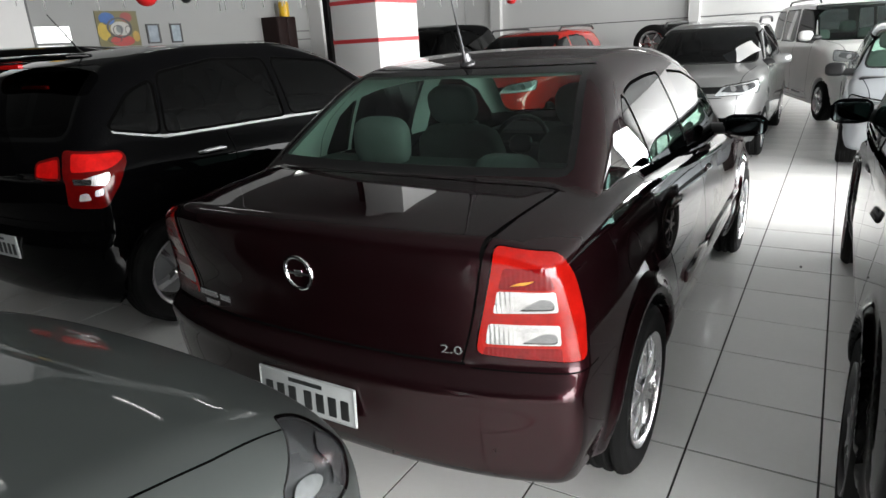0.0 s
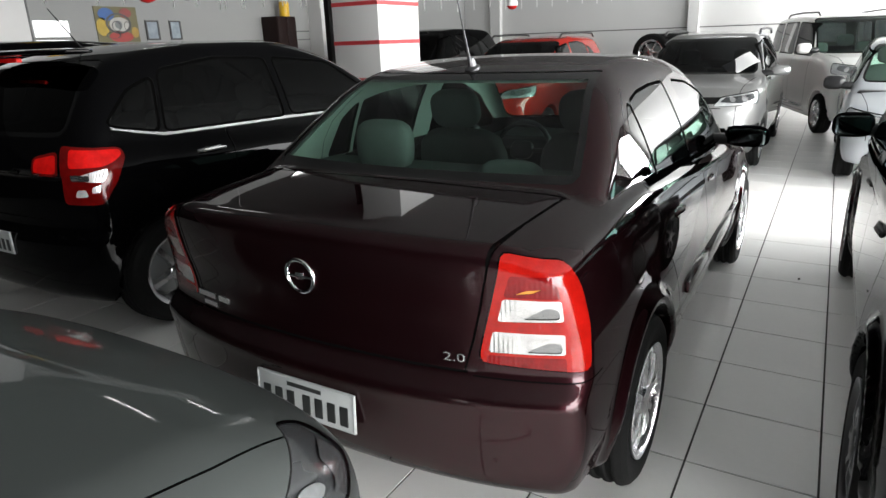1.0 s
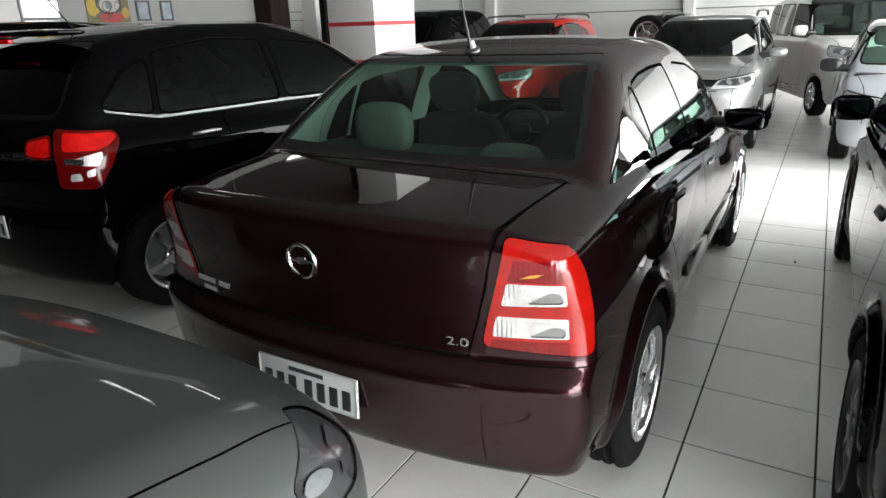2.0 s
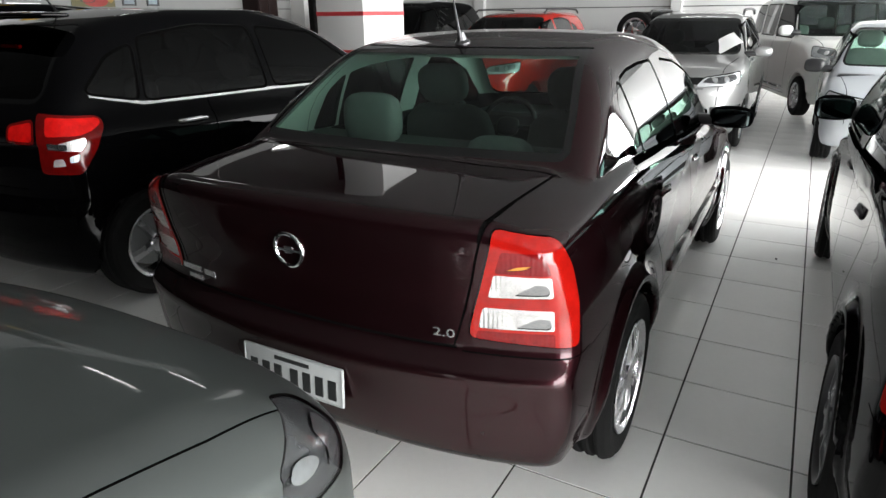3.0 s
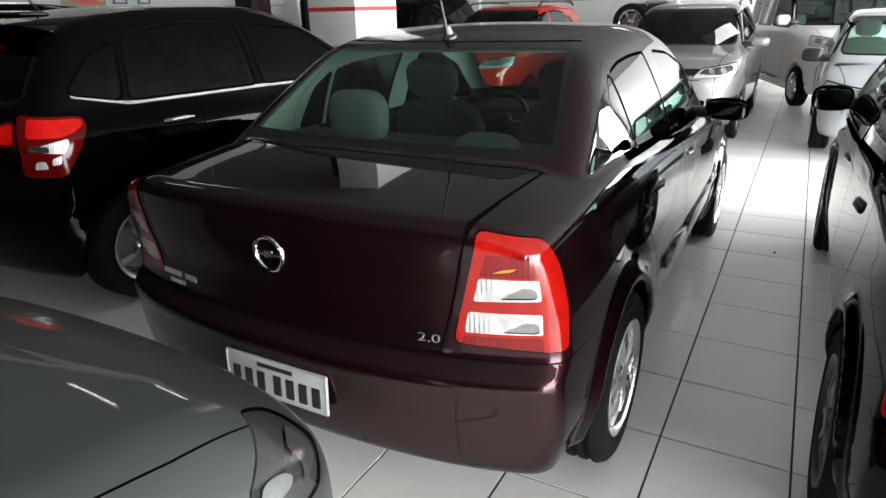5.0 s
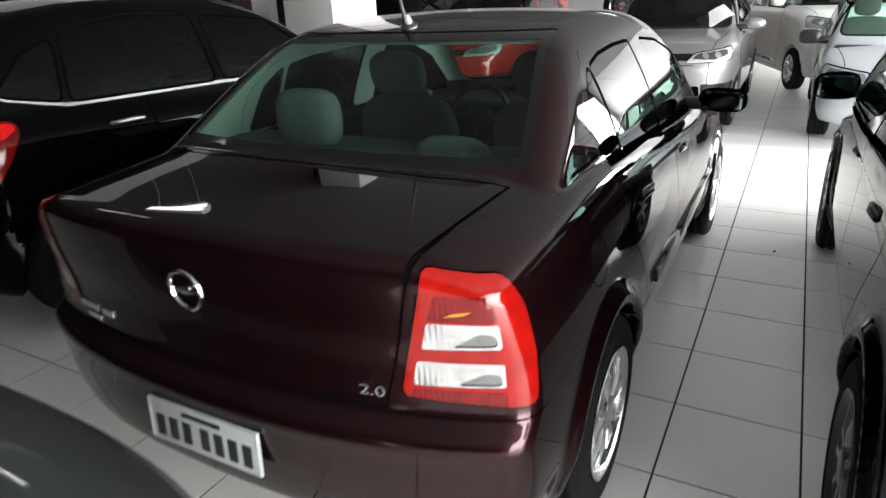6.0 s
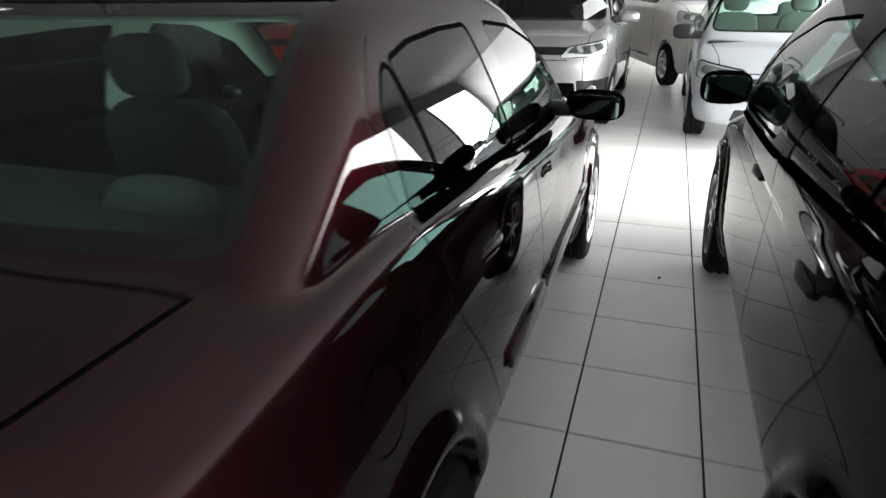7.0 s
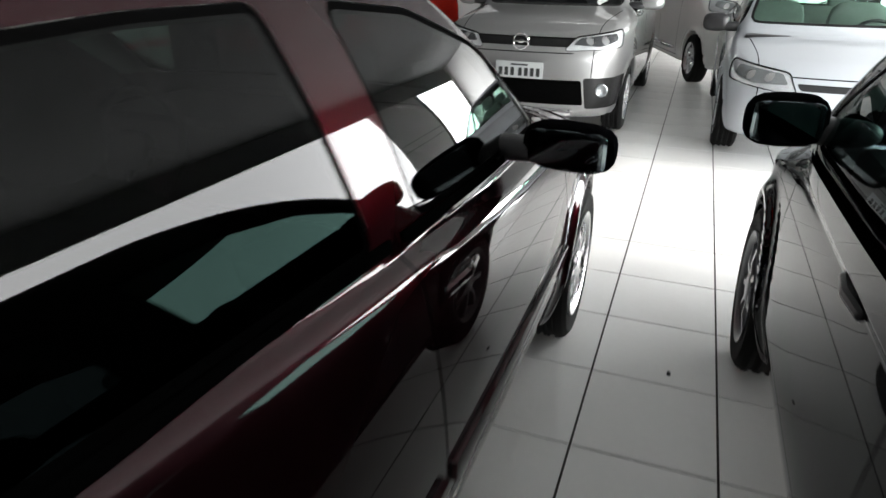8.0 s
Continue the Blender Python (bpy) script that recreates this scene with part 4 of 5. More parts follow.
# ---- the wine-red saloon ----
saloon = thing("saloon_car", "dark wine-red four-door saloon car with clean glossy paint", "car", STAND((-1.0, -0.95, 0)))
S = sedan_spec(PAINT_WINE, REAR_GLASS)
coachwork(saloon, S, 0.018)
wheels(saloon, S)
for s in (1, -1):
    side_mirror(saloon, s, 0.825, 2.535, 1.000, MIRROR_SHELL, (0.112, 0.062, 0.056))
    for y in (1.36, 2.08):
        door_handle(saloon, s, 0.815, y, 0.86, PAINT_WINE)
    part("rub_strip", box(s * 0.862, s * 0.888, 1.42, 1.90, 0.49, 0.54, 0.007), PAINT_WINE, saloon)
    part("rub_strip", box(s * 0.862, s * 0.886, 1.94, 3.04, 0.49, 0.54, 0.007), PAINT_WINE, saloon)
cabin(saloon, S, shelf=(0.62, 1.08, 1.05))
number_plate(saloon, 0.0, 0.024, 0.483, 0, -3)
ring_badge(saloon, 0.0, 0.064, 0.885, 0.052, 0, 4)


def raised_text(parent, words, m, size, material):
    data = bpy.data.curves.new("lettering", "FONT")
    data.body, data.size, data.extrude, data.align_x = words, size, 0.0025, "CENTER"
    ob = new("lettering", data)
    ob.parent = parent
    ob.matrix_local = m
    data.materials.append(material)
    return ob


raised_text(saloon, "2.0", pose(0.500, 0.105, 0.700, 90, 0, 9) @ Matrix.Diagonal((1.55, 1, 1, 1)), 0.036, ALLOY)
for k, (x0, x1, z0, z1) in enumerate([(-0.56, -0.455, 0.708, 0.730), (-0.435, -0.375, 0.708, 0.730), (-0.53, -0.45, 0.680, 0.698)]):
    xm = (x0 + x1) / 2
    bm = box(x0 - xm, x1 - xm, -0.004, 0.003, z0, z1, 0.002, 1)
    bmesh.ops.transform(bm, matrix=pose(xm, 0.077 + 0.11 * xm * xm + 0.15 * xm ** 4, 0, 0, 0, -9), verts=bm.verts)
    part("chrome_bar", bm, ALLOY, saloon)
bm = tube([(0, 1.17, 1.425), (0, 1.16, 1.445), (0, 1.10, 1.60), (0, 1.00, 1.86)], [0.014, 0.008, 0.0035, 0.0022], 8)
part("antenna", bm, DARK_ALLOY, saloon)
part("antenna_base", lathe([(0.0, -0.01), (0.034, -0.008), (0.032, 0.004), (0.020, 0.014), (0.012, 0.045), (0.0, 0.048)], 20, m=pose(0, 1.18, 1.428, 18, 0, 0)), DARK_ALLOY, saloon)
part("exhaust_pipe", tube([(-0.42, 0.40, 0.26), (-0.42, 0.16, 0.25)], 0.028, 12), CHROME, saloon)
wipers(saloon, S)

# ---- black hatchback beside it ----
hatch = thing("hatchback_car", "black five-door hatchback with a chrome waistline strip", "car", STAND((-3.72, -0.52, 0)))
H1 = hatch_spec(PAINT_BLACK, 4.3, 0.87, 1.60, BLACK_GLASS, windows=[
    [(0.36, 1.175), (0.64, 1.115), (0.72, 1.40), (0.55, 1.34)], [(0.69, 1.11), (1.62, 1.10), (1.62, 1.47), (1.2, 1.485), (0.78, 1.43)], [(1.70, 1.10), (2.78, 1.075), (2.66, 1.16), (2.24, 1.42), (1.70, 1.47)]])
for i, p in enumerate(H1["panes"]):
    if p[0] == "tail_light":
        H1["panes"][i] = ("tail_light", 42, rounded([(0.54, 0.79), (0.745, 0.785), (0.815, 0.90), (0.85, 1.01), (0.82, 1.06), (0.55, 1.09)], 0.03), RED_DEEP, dict(offset=0.003, limit=lambda p: p.y < 0.7, inlay=[
            ("brake_lens", rounded([(0.592, 0.978), (0.752, 0.976), (0.800, 0.992), (0.832, 1.022), (0.818, 1.050), (0.596, 1.070)], 0.018), RED_BRIGHT),
            ("reflector", rounded([(0.590, 0.912), (0.690, 0.908), (0.690, 0.938), (0.594, 0.946)], 0.010), REFLECTOR),
            ("clear_lens", rounded([(0.626, 0.912), (0.752, 0.900), (0.778, 0.936), (0.774, 0.968), (0.690, 0.952), (0.634, 0.938)], 0.012), CLEAR_PATCH),
            ("clear_lens", rounded([(0.606, 0.826), (0.676, 0.832), (0.666, 0.868), (0.618, 0.864)], 0.010), CLEAR_PATCH),
            ("clear_lens", rounded([(0.694, 0.846), (0.736, 0.852), (0.744, 0.890), (0.698, 0.878)], 0.010), CLEAR_PATCH)]))
H1["panes"].append(("tailgate_light", 42, rounded([(0.372, 0.940), (0.532, 0.935), (0.535, 1.062), (0.385, 1.030)], 0.03), RED_DEEP, dict(offset=0.003, limit=lambda p: p.y < 0.7, inlay=[("brake_lens", rounded([(0.385, 0.955), (0.520, 0.950), (0.523, 1.045), (0.395, 1.020)], 0.02), RED_BRIGHT)])))
for ya, za, yb, zb in ((0.34, 1.172, 0.66, 1.098), (0.66, 1.098, 1.66, 1.088), (1.66, 1.088, 2.85, 1.062)):
    H1["panes"].append(("chrome_strip", "side", [(ya, za - 0.018), (yb, zb - 0.018), (yb, zb), (ya, za)], CHROME, dict(offset=0.006)))
H1["roof"] = [(0.0, 0.92), (0.06, 1.06), (0.20, 1.28), (0.32, 1.43), (0.42, 1.50), (0.66, 1.556), (1.14, 1.60), (1.82, 1.60), (2.27, 1.515), (2.72, 1.31), (3.10, 1.08), (3.25, 0.97)]
H1["low"] = [(0, 0.21), (0.4, 0.20), (1.2, 0.18), (3.1, 0.18), (4.3, 0.22)]
H1["axles"], H1["wheel"], H1["arch"], H1["track"] = (0.56, 3.32), 0.315, 0.345, 0.872
coachwork(hatch, H1, 0.032)
wheels(hatch, H1, (5, 0.022, 0.0))
for s in (1, -1):
    side_mirror(hatch, s, 0.82, 2.75, 1.06, PAINT_BLACK)
    for y in (0.92, 1.86):
        door_handle(hatch, s, 0.842, y, 0.975, CHROME)

number_plate(hatch, 0.0, 0.0, 0.55)
part("brake_light", box(-0.14, 0.14, 0.27, 0.30, 1.505, 1.53, 0.006), RED_BRIGHT, hatch)
part("antenna", tube([(0.0, 0.75, 1.565), (0.0, 0.72, 1.60), (0.0, 0.575, 1.80)], [0.010, 0.005, 0.003], 6), RUBBER, hatch)
part("spoiler", pillow(0, 0.36, 1.555, 0.60, 0.14, 0.018, 4), PAINT_BLACK, hatch)
cabin(hatch, H1)

# ---- a second black hatchback, further in ----
far_hatch = thing("hatchback_car", "black five-door hatchback with a thin roof aerial", "car", STAND((-6.35, -0.2, 0)))
H2 = hatch_spec(PAINT_BLACK, 4.2, 0.86, 1.68, BLACK_GLASS)
coachwork(far_hatch, H2, 0.045)
wheels(far_hatch, H2, (7, 0.02, 0.0))
part("antenna", tube([(0.0, 0.85, 1.66), (0.0, 0.6, 1.98)], [0.008, 0.003], 6), RUBBER, far_hatch)

# ---- grey saloon whose nose stands at the wine-red car's tail ----
grey = thing("saloon_car", "metallic grey saloon car with a smooth bonnet", "car", STAND((-1.25, -5.42, 0)))
G = sedan_spec(PAINT_GREY)
G["plan"] = [(0, 0.80), (0.25, 0.82), (0.8, 0.84), (3.5, 0.845), (3.9, 0.83), (4.1, 0.81), (4.25, 0.77)]
G["track"], G["half"], G["frontbow"], G["crown"], G["fall"] = 0.85, 0.84, (0.10, 0.20), 0.05, (0.60, 2.2)
G["front"] = [(0.2, 4.10), (0.3, 4.19), (0.5, 4.27), (0.60, 4.268), (0.68, 4.245), (0.76, 4.195), (0.82, 4.12), (0.88, 3.98), (0.95, 3.78)]
G["deck"] = [(0, 1.03), (0.5, 1.08), (1.2, 1.045), (2.95, 1.00), (3.2, 0.985), (3.6, 0.935), (3.9, 0.885), (4.1, 0.838), (4.25, 0.77)]
G["gaps"] = [g for g in G["gaps"] if g[0] != "top" or g[1][0][1] < 3] + [("top", [(0.690, 4.06), (0.712, 3.98), (0.713, 3.80), (0.705, 3.60), (0.700, 3.08)], 0.0045, lambda p: p.y > 3.0)]
lamp_at = [i for i, p in enumerate(G["panes"]) if p[0] == "headlight"][0]
G["panes"][lamp_at] = ("headlight", 150, rounded([(1.215, 0.700), (1.235, 0.762), (1.33, 0.797), (1.415, 0.818), (1.445, 0.79), (1.41, 0.71), (1.33, 0.655), (1.24, 0.655)], 0.015), LENS, dict(offset=0.001, trim=0.003, trimname="lamp_seal", back=(0.006, LAMP_GREY), limit=lambda p: p.y > 3.6, inlay=[
    ("reflector", oval(1.262, 0.735, 0.024, 0.022), LAMP_BOWL), ("inner_bezel", rounded([(1.295, 0.690), (1.375, 0.715), (1.395, 0.770), (1.33, 0.762)], 0.015), LAMP_GREY)]))
coachwork(grey, G, 0.02)
wheels(grey, G, (6, 0.02, 0.0))
cabin(grey, G)

# ---- black hatchback on the other side of the aisle ----
dark = thing("hatchback_car", "black five-door hatchback car with glossy doors", "car", STAND((1.368, -0.92, 0)))
D = sedan_spec(PAINT_BLACK, None, TEAL_GLASS)
D["section"] = [(0.15, 0.10), (0.25, 0.05), (0.34, 0.022), (0.42, 0.003), (0.50, 0.0), (0.60, 0.003), (0.70, 0.008), (0.80, 0.014), (0.88, 0.020), (0.94, 0.022), (1.0, 0.028), (1.06, 0.055), (1.14, 0.12)]
D["glasswidth"] = [(0.4, 0.79), (0.7, 0.81), (1.2, 0.84), (2.3, 0.866), (2.8, 0.862), (3.1, 0.83)]
D["roof"] = [(0.02, 1.03), (0.08, 1.17), (0.22, 1.37), (0.40, 1.46), (0.80, 1.52), (1.4, 1.548), (1.9, 1.55), (2.3, 1.545), (2.6, 1.49), (2.8, 1.41), (3.2, 1.12), (3.35, 0.99)]
D["gaps"] = [g for g in D["gaps"] if g[0] != "top" or g[1][0][1] > 3]
D["panes"][3] = ("rear_window", 0, rounded([(-0.60, 1.12), (0.60, 1.12), (0.53, 1.39), (-0.53, 1.39)], 0.05), BLACK_GLASS, dict(trim=0.02, limit=lambda p: p.y < 0.9))
D["panes"][:2] = [(p[0], p[1], p[2], BLACK_GLASS, p[4]) for p in D["panes"][:2]]
D["panes"][2] = (*D["panes"][2][:2], rounded([(2.06, 1.010), (2.94, 0.985), (2.90, 1.06), (2.70, 1.22), (2.42, 1.315), (2.04, 1.345)], 0.03), TEAL_GLASS, D["panes"][2][4])
D["height"] = 1.55
D["plan"] = [(0, 0.822), (0.25, 0.850), (0.8, 0.870), (2.0, 0.874), (3.4, 0.872), (3.9, 0.82), (4.25, 0.70)]
coachwork(dark, D, 0.026)
wheels(dark, D, (7, 0.018, 0.0, DARK_ALLOY))
for s in (1, -1):
    side_mirror(dark, s, 0.845, 2.86, 1.035, MIRROR_SHELL, (0.100, 0.065, 0.066))
    for y in (1.38, 2.25):
        door_handle(dark, s, 0.835, y, 0.85, PLASTIC)
cabin(dark, D)

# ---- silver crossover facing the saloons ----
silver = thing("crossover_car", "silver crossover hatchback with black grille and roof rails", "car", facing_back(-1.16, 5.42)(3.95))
BAR = [("grille", [(-0.50, 0.785), (0.50, 0.785), (0.47, 0.855), (-0.47, 0.855)], PIANO), ("lower_grille", [(-0.53, 0.33), (0.53, 0.33), (0.50, 0.53), (-0.50, 0.53)], SEAL),
    ("fog_surround", [(-0.80, 0.30), (-0.545, 0.30), (-0.515, 0.55), (-0.80, 0.55)], RUBBER), ("fog_surround", [(0.80, 0.30), (0.545, 0.30), (0.515, 0.55), (0.80, 0.55)], RUBBER)]
C = hatch_spec(PAINT_SILVER, 3.95, 0.83, 1.55, DARK_GLASS, True, BAR, bezel=LAMP_GREY)
coachwork(silver, C, 0.03)
wheels(silver, C, (6, 0.018, 0.0))
for s in (1, -1):
    side_mirror(silver, s, 0.79, 2.62, 1.08, PAINT_SILVER)
cabin(silver, C)
ring_badge(silver, 0.0, 3.955, 0.825, 0.062, 180)
number_plate(silver, 0.0, 3.965, 0.60, 180)
for s in (1, -1):
    bm = lathe([(0.0, 0.0), (0.030, 0.004), (0.046, 0.014), (0.052, 0.012), (0.055, 0.0)], 24)
    bmesh.ops.transform(bm, matrix=pose(s * 0.66, 3.80, 0.45, -90, 0, -s * 22), verts=bm.verts)
    part("fog_lamp", bm, LAMP_BOWL, silver)
part("skid_plate", box(-0.45, 0.45, 3.86, 3.96, 0.245, 0.30, 0.02), ALLOY, silver)
roof_rails(silver, C, 0.6, 2.2, 0.58, 1.56)

# ---- pale silver hatchback facing the saloons ----
pale = thing("hatchback_car", "pale blue-silver small hatchback", "car", facing_back(1.21, 5.20)(3.8))
E1 = hatch_spec(PAINT_ICE, 3.8, 0.82, 1.43, GLASS, False, [("grille", [(-0.30, 0.60), (0.30, 0.60), (0.33, 0.645), (-0.33, 0.645)], PLASTIC), ("lower_grille", [(-0.45, 0.27), (0.45, 0.27), (0.42, 0.38), (-0.42, 0.38)], PLASTIC)])
E1["frontbow"] = (0.26, 0.34)
coachwork(pale, E1, 0.03)
wheels(pale, E1, (8, 0.016, 0.0))
for s in (1, -1):
    side_mirror(pale, s, 0.80, 2.50, 0.955, PLASTIC, (0.105, 0.06, 0.075))
cabin(pale, E1)

# ---- white off-roader ----
suv = thing("off_road_car", "off-white boxy off-roader with roof rails", "car", facing_back(1.13, 8.95, 18)(4.3))
V = hatch_spec(PAINT_WHITE, 4.3, 0.88, 1.78, BLACK_GLASS, True, windows=[
    [(0.22, 1.17), (0.90, 1.17), (0.90, 1.64), (0.30, 1.64)], [(1.02, 1.15), (1.86, 1.15), (1.86, 1.65), (1.02, 1.65)], [(1.96, 1.15), (2.92, 1.14), (2.62, 1.62), (1.96, 1.65)]])
V["roof"] = [(0.0, 0.9), (0.03, 1.2), (0.09, 1.6), (0.18, 1.71), (0.5, 1.76), (1.5, 1.78), (2.4, 1.75), (2.68, 1.66), (3.08, 1.22), (3.25, 1.0)]
V["axles"] = (0.71, 3.62)
V["tumble"], V["bow"] = 0.09, 0.06
for i, p in enumerate(V["panes"]):
    if p[0] == "windscreen":
        V["panes"][i] = ("windscreen", 180, rounded([(-0.73, 1.19), (0.73, 1.19), (0.68, 1.69), (-0.68, 1.69)], 0.06), GLASS, dict(trim=0.02, limit=lambda p: p.y > 2.2))
coachwork(suv, V, 0.035)
cabin(suv, V)
wheels(suv, V, (6, 0.03, 0.0))
roof_rails(suv, V, 0.6, 2.4, 0.6, 1.80)
for s in (1, -1):
    side_mirror(suv, s, 0.84, 2.95, 1.25, PAINT_WHITE, (0.10, 0.06, 0.08))
    part("running_board", box(s * 0.78, s * 0.92, 1.25, 2.9, 0.34, 0.39, 0.02), ALLOY, suv)

# ---- red crossover ----
red = thing("crossover_car", "red crossover hatchback with black roof rails", "car", facing_back(-3.95, 5.75)(3.95))
coachwork(red, hatch_spec(PAINT_RED, 3.95, 0.83, 1.58, DARK_GLASS, True, BAR), 0.04)
wheels(red, C, (6, 0.018, 0.0))
roof_rails(red, C, 0.6, 2.2, 0.58, 1.60)

# ---- dark off-roader behind the pillar ----
black_suv = thing("off_road_car", "tall black off-roader with dark windows", "car", facing_back(-6.3, 6.0)(4.3))
coachwork(black_suv, hatch_spec(PAINT_BLACK, 4.3, 0.88, 1.78, BLACK_GLASS, True), 0.045)
wheels(black_suv, V, (6, 0.03, 0.0))

# ---- dark grey crossover with its spare wheel on the tailgate ----
spare_car = thing("crossover_car", "dark grey crossover with a spare wheel on its tailgate", "car", STAND((-2.30, 10.1, 0)))
K = hatch_spec(PAINT_GRAPHITE, 3.9, 0.83, 1.58, DARK_GLASS)
coachwork(spare_car, K, 0.05)
wheels(spare_car, K, (6, 0.02, 0.0))
spare = wheel(spare_car, 0.1, -0.08, 0.98, 0.32, 0.19, (6, 0.02, 0.0), None)
spare.name = "spare_wheel"
spare.matrix_local = pose(-0.28, -0.09, 1.24, 90, 0, 0)

# ---- things along the walls ----
ZL = 1.68
line_bm = box(X0 + 0.001, X0 + 0.006, 2.75, Y1, ZL - 0.010, ZL + 0.012)
structure("trim_left", line_bm, GREYLINE, "thin grey line along the wall")
structure("trim_left_upper", box(X0 + 0.001, X0 + 0.006, 7.9, 8.44, 1.83, 1.855), GREYLINE, "thin grey line along the wall")
structure("trim_back", box(X0, X1, Y1 - 0.006, Y1 - 0.001, ZL - 0.012, ZL + 0.012), GREYLINE, "thin grey line along the end wall")
structure("trim_front_lower", box(X1 - 0.006, X1 - 0.001, 9.85, 11.95, 1.60, 1.63), GREYLINE, "thin grey line along the wall")
structure("trim_front_upper", box(X1 - 0.006, X1 - 0.001, 9.85, 11.95, 1.82, 1.85), GREYLINE, "thin grey line along the wall")
for name, c in (("pilaster_1", (X0, X0 + 0.25, 1.5, 2.72)), ("pilaster_2", (X0, X0 + 0.35, 8.45, 9.1)), ("pilaster_3", (-2.95, -2.70, Y1 - 0.18, Y1)), ("pilaster_4", (-8.3, -8.0, Y1 - 0.18, Y1))):
    structure(name, box(*c, 0, Z1, 0.004), WALL, "white painted wall pilaster")

poster = thing("poster", "bright painted poster in blue, yellow and red", "poster")
XP = X0 + 0.004
part("sheet", box(XP, XP + 0.012, 3.80, 4.49, 1.70, 2.21), mat("poster_olive", (0.11, 0.095, 0.03), 0.5, scale=9), poster)
for y, z, ry, rz, col in ((3.98, 2.10, 0.13, 0.09, (0.03, 0.14, 0.45)), (3.90, 1.92, 0.10, 0.13, (0.60, 0.42, 0.03)), (4.18, 1.78, 0.20, 0.08, (0.50, 0.03, 0.02)), (4.30, 2.12, 0.10, 0.07, (0.35, 0.04, 0.03)), (4.18, 1.95, 0.17, 0.11, (0.62, 0.60, 0.55)), (4.16, 1.95, 0.06, 0.06, (0.20, 0.22, 0.22)), (4.42, 1.84, 0.06, 0.08, (0.55, 0.34, 0.05))):
    bm = lathe([(1.0, 0.0), (1.0, 0.003), (0.0, 0.003)], 20)
    bmesh.ops.transform(bm, matrix=Matrix.Translation((XP + 0.012 + 0.001 * (ry < 0.1), y, z)) @ Matrix.Rotation(radians(90), 4, "Y") @ Matrix.Diagonal((rz, ry, 1, 1)), verts=bm.verts)
    part("painted_shape", bm, mat("poster_colour", [0.62 * c for c in col], 0.5, vary=0.3, scale=15), poster)
for y, z, ry, rz in ((4.12, 1.93, 0.075, 0.075), (4.30, 1.93, 0.055, 0.070), (4.16, 1.97, 0.21, 0.15), (4.05, 1.80, 0.12, 0.05)):
    bm = lathe([(0.84, 0.0), (0.84, 0.003), (1.0, 0.003), (1.0, 0.0)], 24, close=True)
    bmesh.ops.transform(bm, matrix=Matrix.Translation((XP + 0.0155, y, z)) @ Matrix.Rotation(radians(90), 4, "Y") @ Matrix.Diagonal((rz, ry, 1, 1)), verts=bm.verts)
    part("painted_line", bm, PLASTIC, poster)


def picture(y0, y1, z0, z1, inner):
    p = thing("picture_frame", "small dark framed print on the white wall", "picture", group="prints on the wall")
    bm = box(XP, XP + 0.02, y0, y1, z0, z0 + 0.025)
    for c in ((y0, y1, z1 - 0.025, z1), (y0, y0 + 0.025, z0 + 0.025, z1 - 0.025), (y1 - 0.025, y1, z0 + 0.025, z1 - 0.025)):
        box(XP, XP + 0.02, *c, bm=bm)
    part("frame", bm, PLASTIC, p)
    part("print", box(XP, XP + 0.008, y0 + 0.024, y1 - 0.024, z0 + 0.024, z1 - 0.024), mat("print_grey", inner, 0.5, vary=0.5, scale=14), p)


picture(4.62, 4.86, 1.72, 2.02, (0.22, 0.26, 0.30))
picture(5.06, 5.28, 1.72, 2.02, (0.25, 0.30, 0.34))

cupboard = thing("cupboard", "tall dark brown cupboard against the white wall", "cupboard")
part("carcass", box(X0 + 0.01, X0 + 0.40, 7.12, 7.62, 0.06, 2.10, 0.006), BROWN, cupboard)
part("plinth", box(X0 + 0.01, X0 + 0.37, 7.14, 7.60, 0.0, 0.06), PLASTIC, cupboard)
for y0, y1 in ((7.13, 7.365), (7.375, 7.61)):
    part("door", box(X0 + 0.40, X0 + 0.418, y0, y1, 0.08, 2.08, 0.003), BROWN, cupboard)
jug = thing("jug", "yellow plastic jug with a white lid on the cupboard", "jug")
part("body", lathe([(0.0, 2.10), (0.085, 2.10), (0.095, 2.13), (0.095, 2.34), (0.08, 2.38)], 24, m=Matrix.Translation((X0 + 0.20, 7.56, 0))), YELLOW, jug)
part("lid", lathe([(0.084, 2.378), (0.084, 2.40), (0.03, 2.415), (0.0, 2.415)], 24, m=Matrix.Translation((X0 + 0.20, 7.56, 0))), PAPER, jug)

lightbox = thing("light_box", "small lit white sign box on the wall", "sign")
part("case", box(X0 + 0.001, X0 + 0.08, 2.78, 3.36, 1.77, 2.01, 0.01), STEEL, lightbox)
part("face", box(X0 + 0.08, X0 + 0.088, 2.86, 3.34, 1.785, 1.995, 0.003), LIT, lightbox)


def balloon(x, y, z, top, bottom, r=0.15):
    b = thing("balloon", "hanging round balloon with a coloured base", "balloon", group="balloons under the ceiling")
    for name, m, lo, hi in (("upper_skin", top, -0.35, 1.0), ("lower_skin", bottom, -1.0, -0.35)):
        pts = []
        for k in range(9):
            t = lo + (hi - lo) * k / 8
            rr = math.sqrt(max(0.0, 1 - t * t))
            pts.append((r * rr, z + r * t))
        part(name, lathe(pts, 24, m=Matrix.Translation((x, y, 0))), m, b)
    part("string", tube([(x, y, z + r), (x, y, Z1)], 0.0015, 5), PAPER, b)


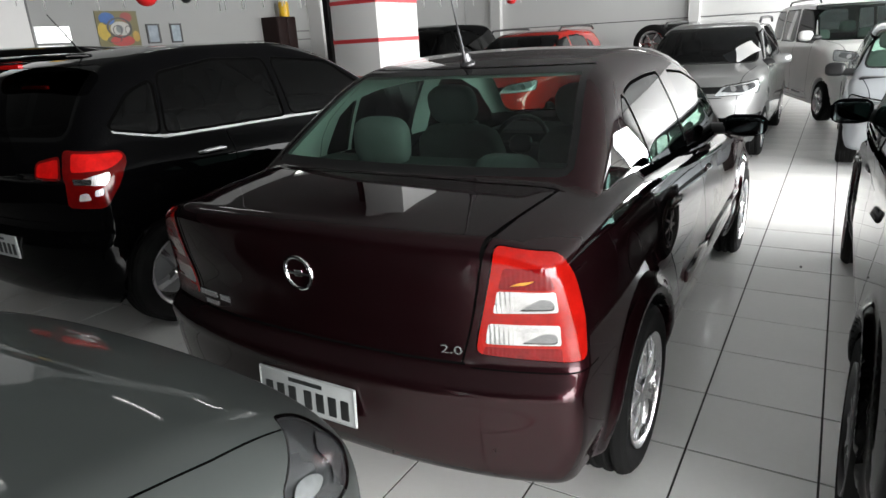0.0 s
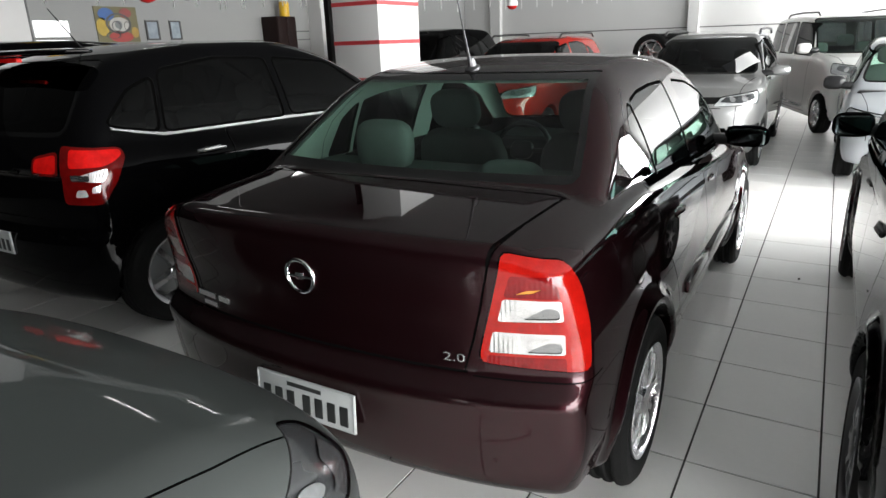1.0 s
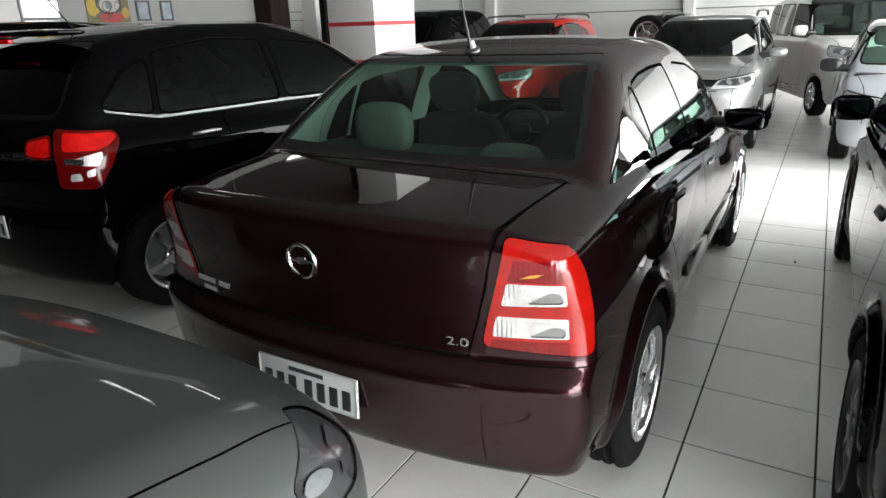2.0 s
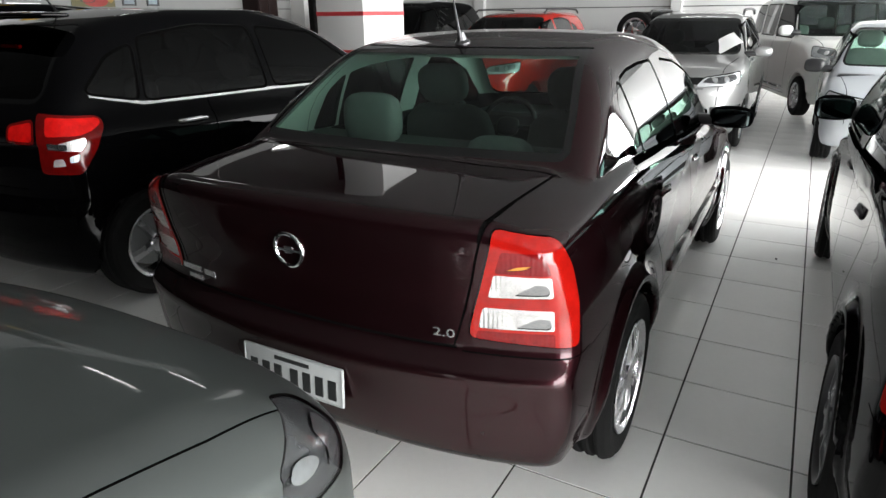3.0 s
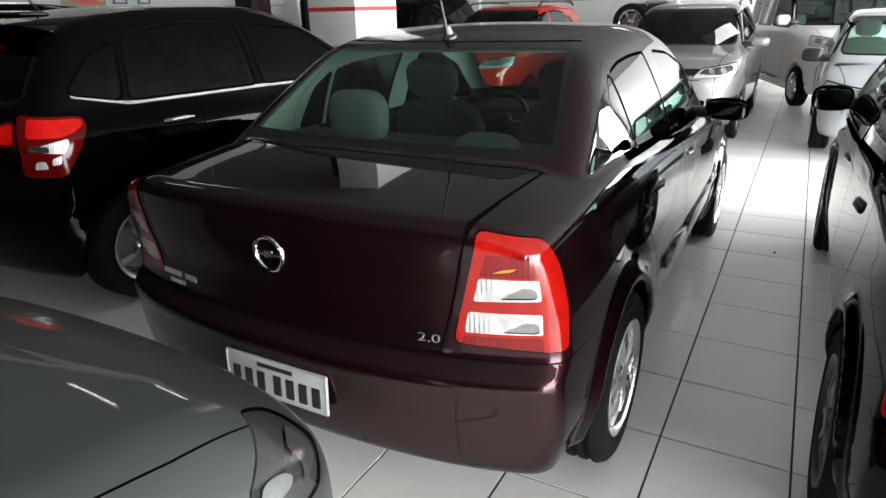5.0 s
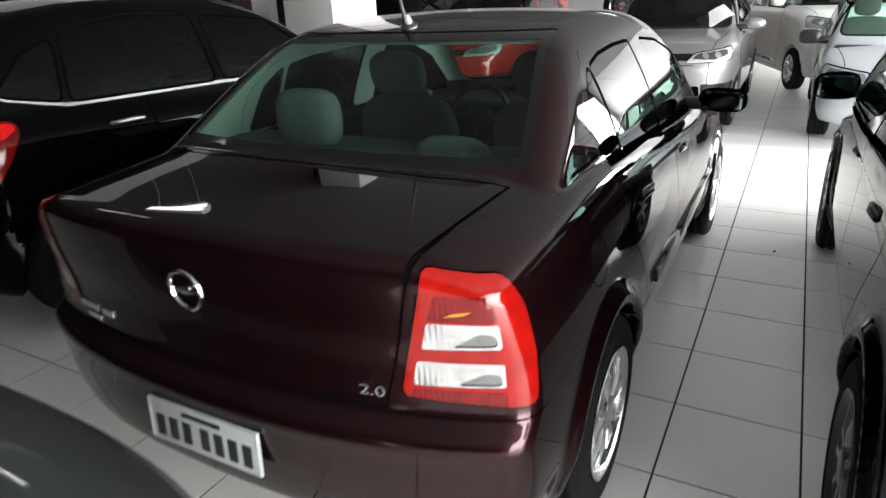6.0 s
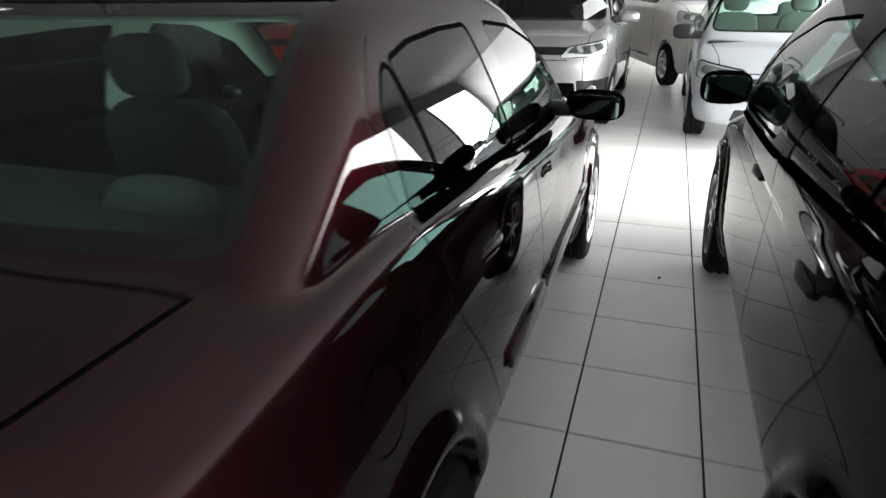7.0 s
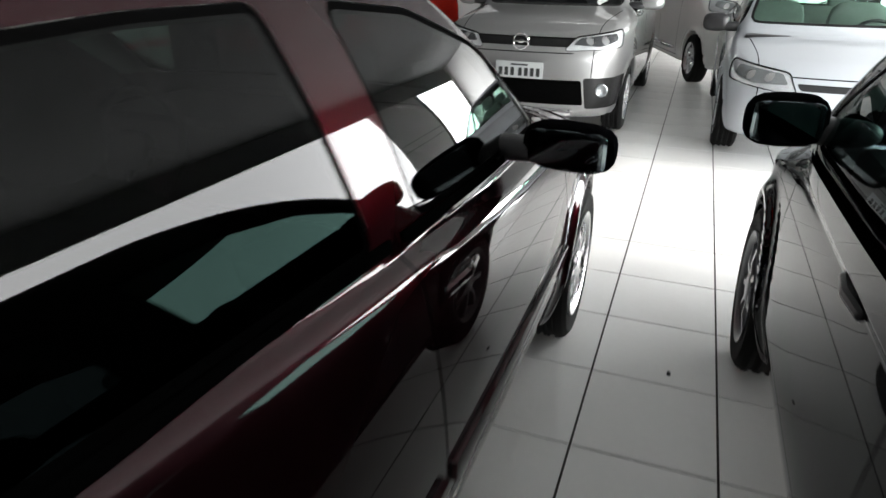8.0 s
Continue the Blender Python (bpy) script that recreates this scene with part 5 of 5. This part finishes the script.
BRED = mat("red_latex", (0.55, 0.02, 0.02), 0.25)
balloon(-6.6, 2.84, 2.20, PAPER, BRED, 0.125)
balloon(-6.6, 1.55, 2.25, YELLOW, YELLOW, 0.13)
balloon(-6.6, 3.39, 2.19, PLASTIC, PLASTIC, 0.07)
balloon(-4.85, 9.0, 2.15, PAPER, BRED, 0.10)
# solid grey strip in place of the thin shadow at the pilaster's edge
structure("trim_corner", box(X0 + 0.02, X0 + 0.255, 2.722, 2.745, 0, Z1), GREYLINE, "dark shadow strip beside the pilaster")

# streamers on strings across the hall
for k, (xa, ya, xb, yb) in enumerate(((-9.1, 6.0, -3.2, 12.0), (-9.1, 1.2, -4.8, 7.6))):
    st = thing("streamer_line", "string of short white paper streamers below the ceiling", "streamer", group="streamers")
    part("string", tube([(xa, ya, 2.45), ((xa + xb) / 2, (ya + yb) / 2, 2.28), (xb, yb, 2.45)], 0.002, 5), PAPER, st)
    n = 26
    for i in range(n):
        t = (i + 0.5) / n
        x, y, z = xa + (xb - xa) * t, ya + (yb - ya) * t, 2.45 - 0.17 * (1 - abs(2 * t - 1))
        L = 0.14 + 0.10 * random.random()
        part("streamer", box(x - 0.012, x + 0.012, y - 0.001, y + 0.001, z - L, z), PAPER, st)

# fluorescent tubes under the ceiling; the last is an added fixture, nowhere seen
for x, y in ((-8.2, 6.6), (-6.7, 3.1), (-5.6, 0.4), (-1.5, 10.4)):
    lampf = thing("ceiling_light", "long white fluorescent ceiling light", "ceiling light", group="ceiling lights")
    part("tray", box(x - 0.62, x + 0.62, y - 0.07, y + 0.07, Z1 - 0.08, Z1, 0.008), PAPER, lampf)
    for d in (-0.035, 0.035):
        bm = lathe([(0.013, -0.58), (0.013, 0.58)], 12)
        bmesh.ops.transform(bm, matrix=Matrix.Translation((x, y + d, Z1 - 0.10)) @ Matrix.Rotation(radians(90), 4, "Y"), verts=bm.verts)
        part("tube", bm, TUBE, lampf)

# price sheet on the silver car's windscreen
sheet = thing("paper_sheet", "white price sheet lying on the windscreen", "paper")
sheet.matrix_world = pose(-0.71, 6.68, 1.165, 35, -8, 0) @ Matrix.Rotation(radians(30), 4, "Z")
bm = bmesh.new()
bmesh.ops.create_grid(bm, x_segments=8, y_segments=6, size=0.5)
for v in bm.verts:
    v.co = Vector((v.co.x * 0.36, v.co.y * 0.25, 0.012 * math.sin(5 * v.co.x) + 0.006 * v.co.y))
bmesh.ops.solidify(bm, geom=bm.faces[:], thickness=0.0012)
part("sheet", bm, PAPER, sheet)

# small litter on the tiles
speck = thing("dirt_speck", "small dark speck of dirt on the tiles", "litter")
part("speck", pillow(0.272, 2.275, 0.003, 0.008, 0.016, 0.004, 2), RUBBER, speck)
loop = thing("wire_loop", "thin bent wire loop lying on the tiles", "litter")
part("wire", tube([(-0.21 + 0.03 * math.cos(a * 0.9), -0.56 + 0.03 * math.sin(a * 0.9), 0.003) for a in range(7)], 0.0025, 6), STEEL, loop)

# ---- floor tiles ----
def tile_mesh():
    s, g = 0.44, 0.004
    bm = box(g, s - g, g, s - g, -0.008, 0.0)
    return mesh_of("tile", bm, TILE, False)


TILE_MESH = tile_mesh()
verts, faces = [], []
one = [tuple(v.co) for v in TILE_MESH.vertices]
polys = [tuple(p.vertices) for p in TILE_MESH.polygons]
for i in range(-21, 11):
    for j in range(-15, 35):
        x, y = 0.44 * i, 0.44 * j
        if x < X0 - 0.01 or x + 0.44 > X1 + 0.05 or y < Y0 - 0.1 or y + 0.44 > Y1 + 0.05:
            continue
        if -3 <= i <= 2 and -7 <= j <= 33:
            ob = new("tile", TILE_MESH)
            ob.parent = floor
            ob.location = (x, y, 0)
        else:
            k = len(verts)
            verts += [(a + x, b + y, c) for a, b, c in one]
            faces += [tuple(q + k for q in p) for p in polys]
me = bpy.data.meshes.new("tiles")
me.from_pydata(verts, [], faces)
me.materials.append(TILE)
rest = new("tiles", me)
rest.parent = floor
tagged(rest, "pale glazed floor tiles", kind="stuff")
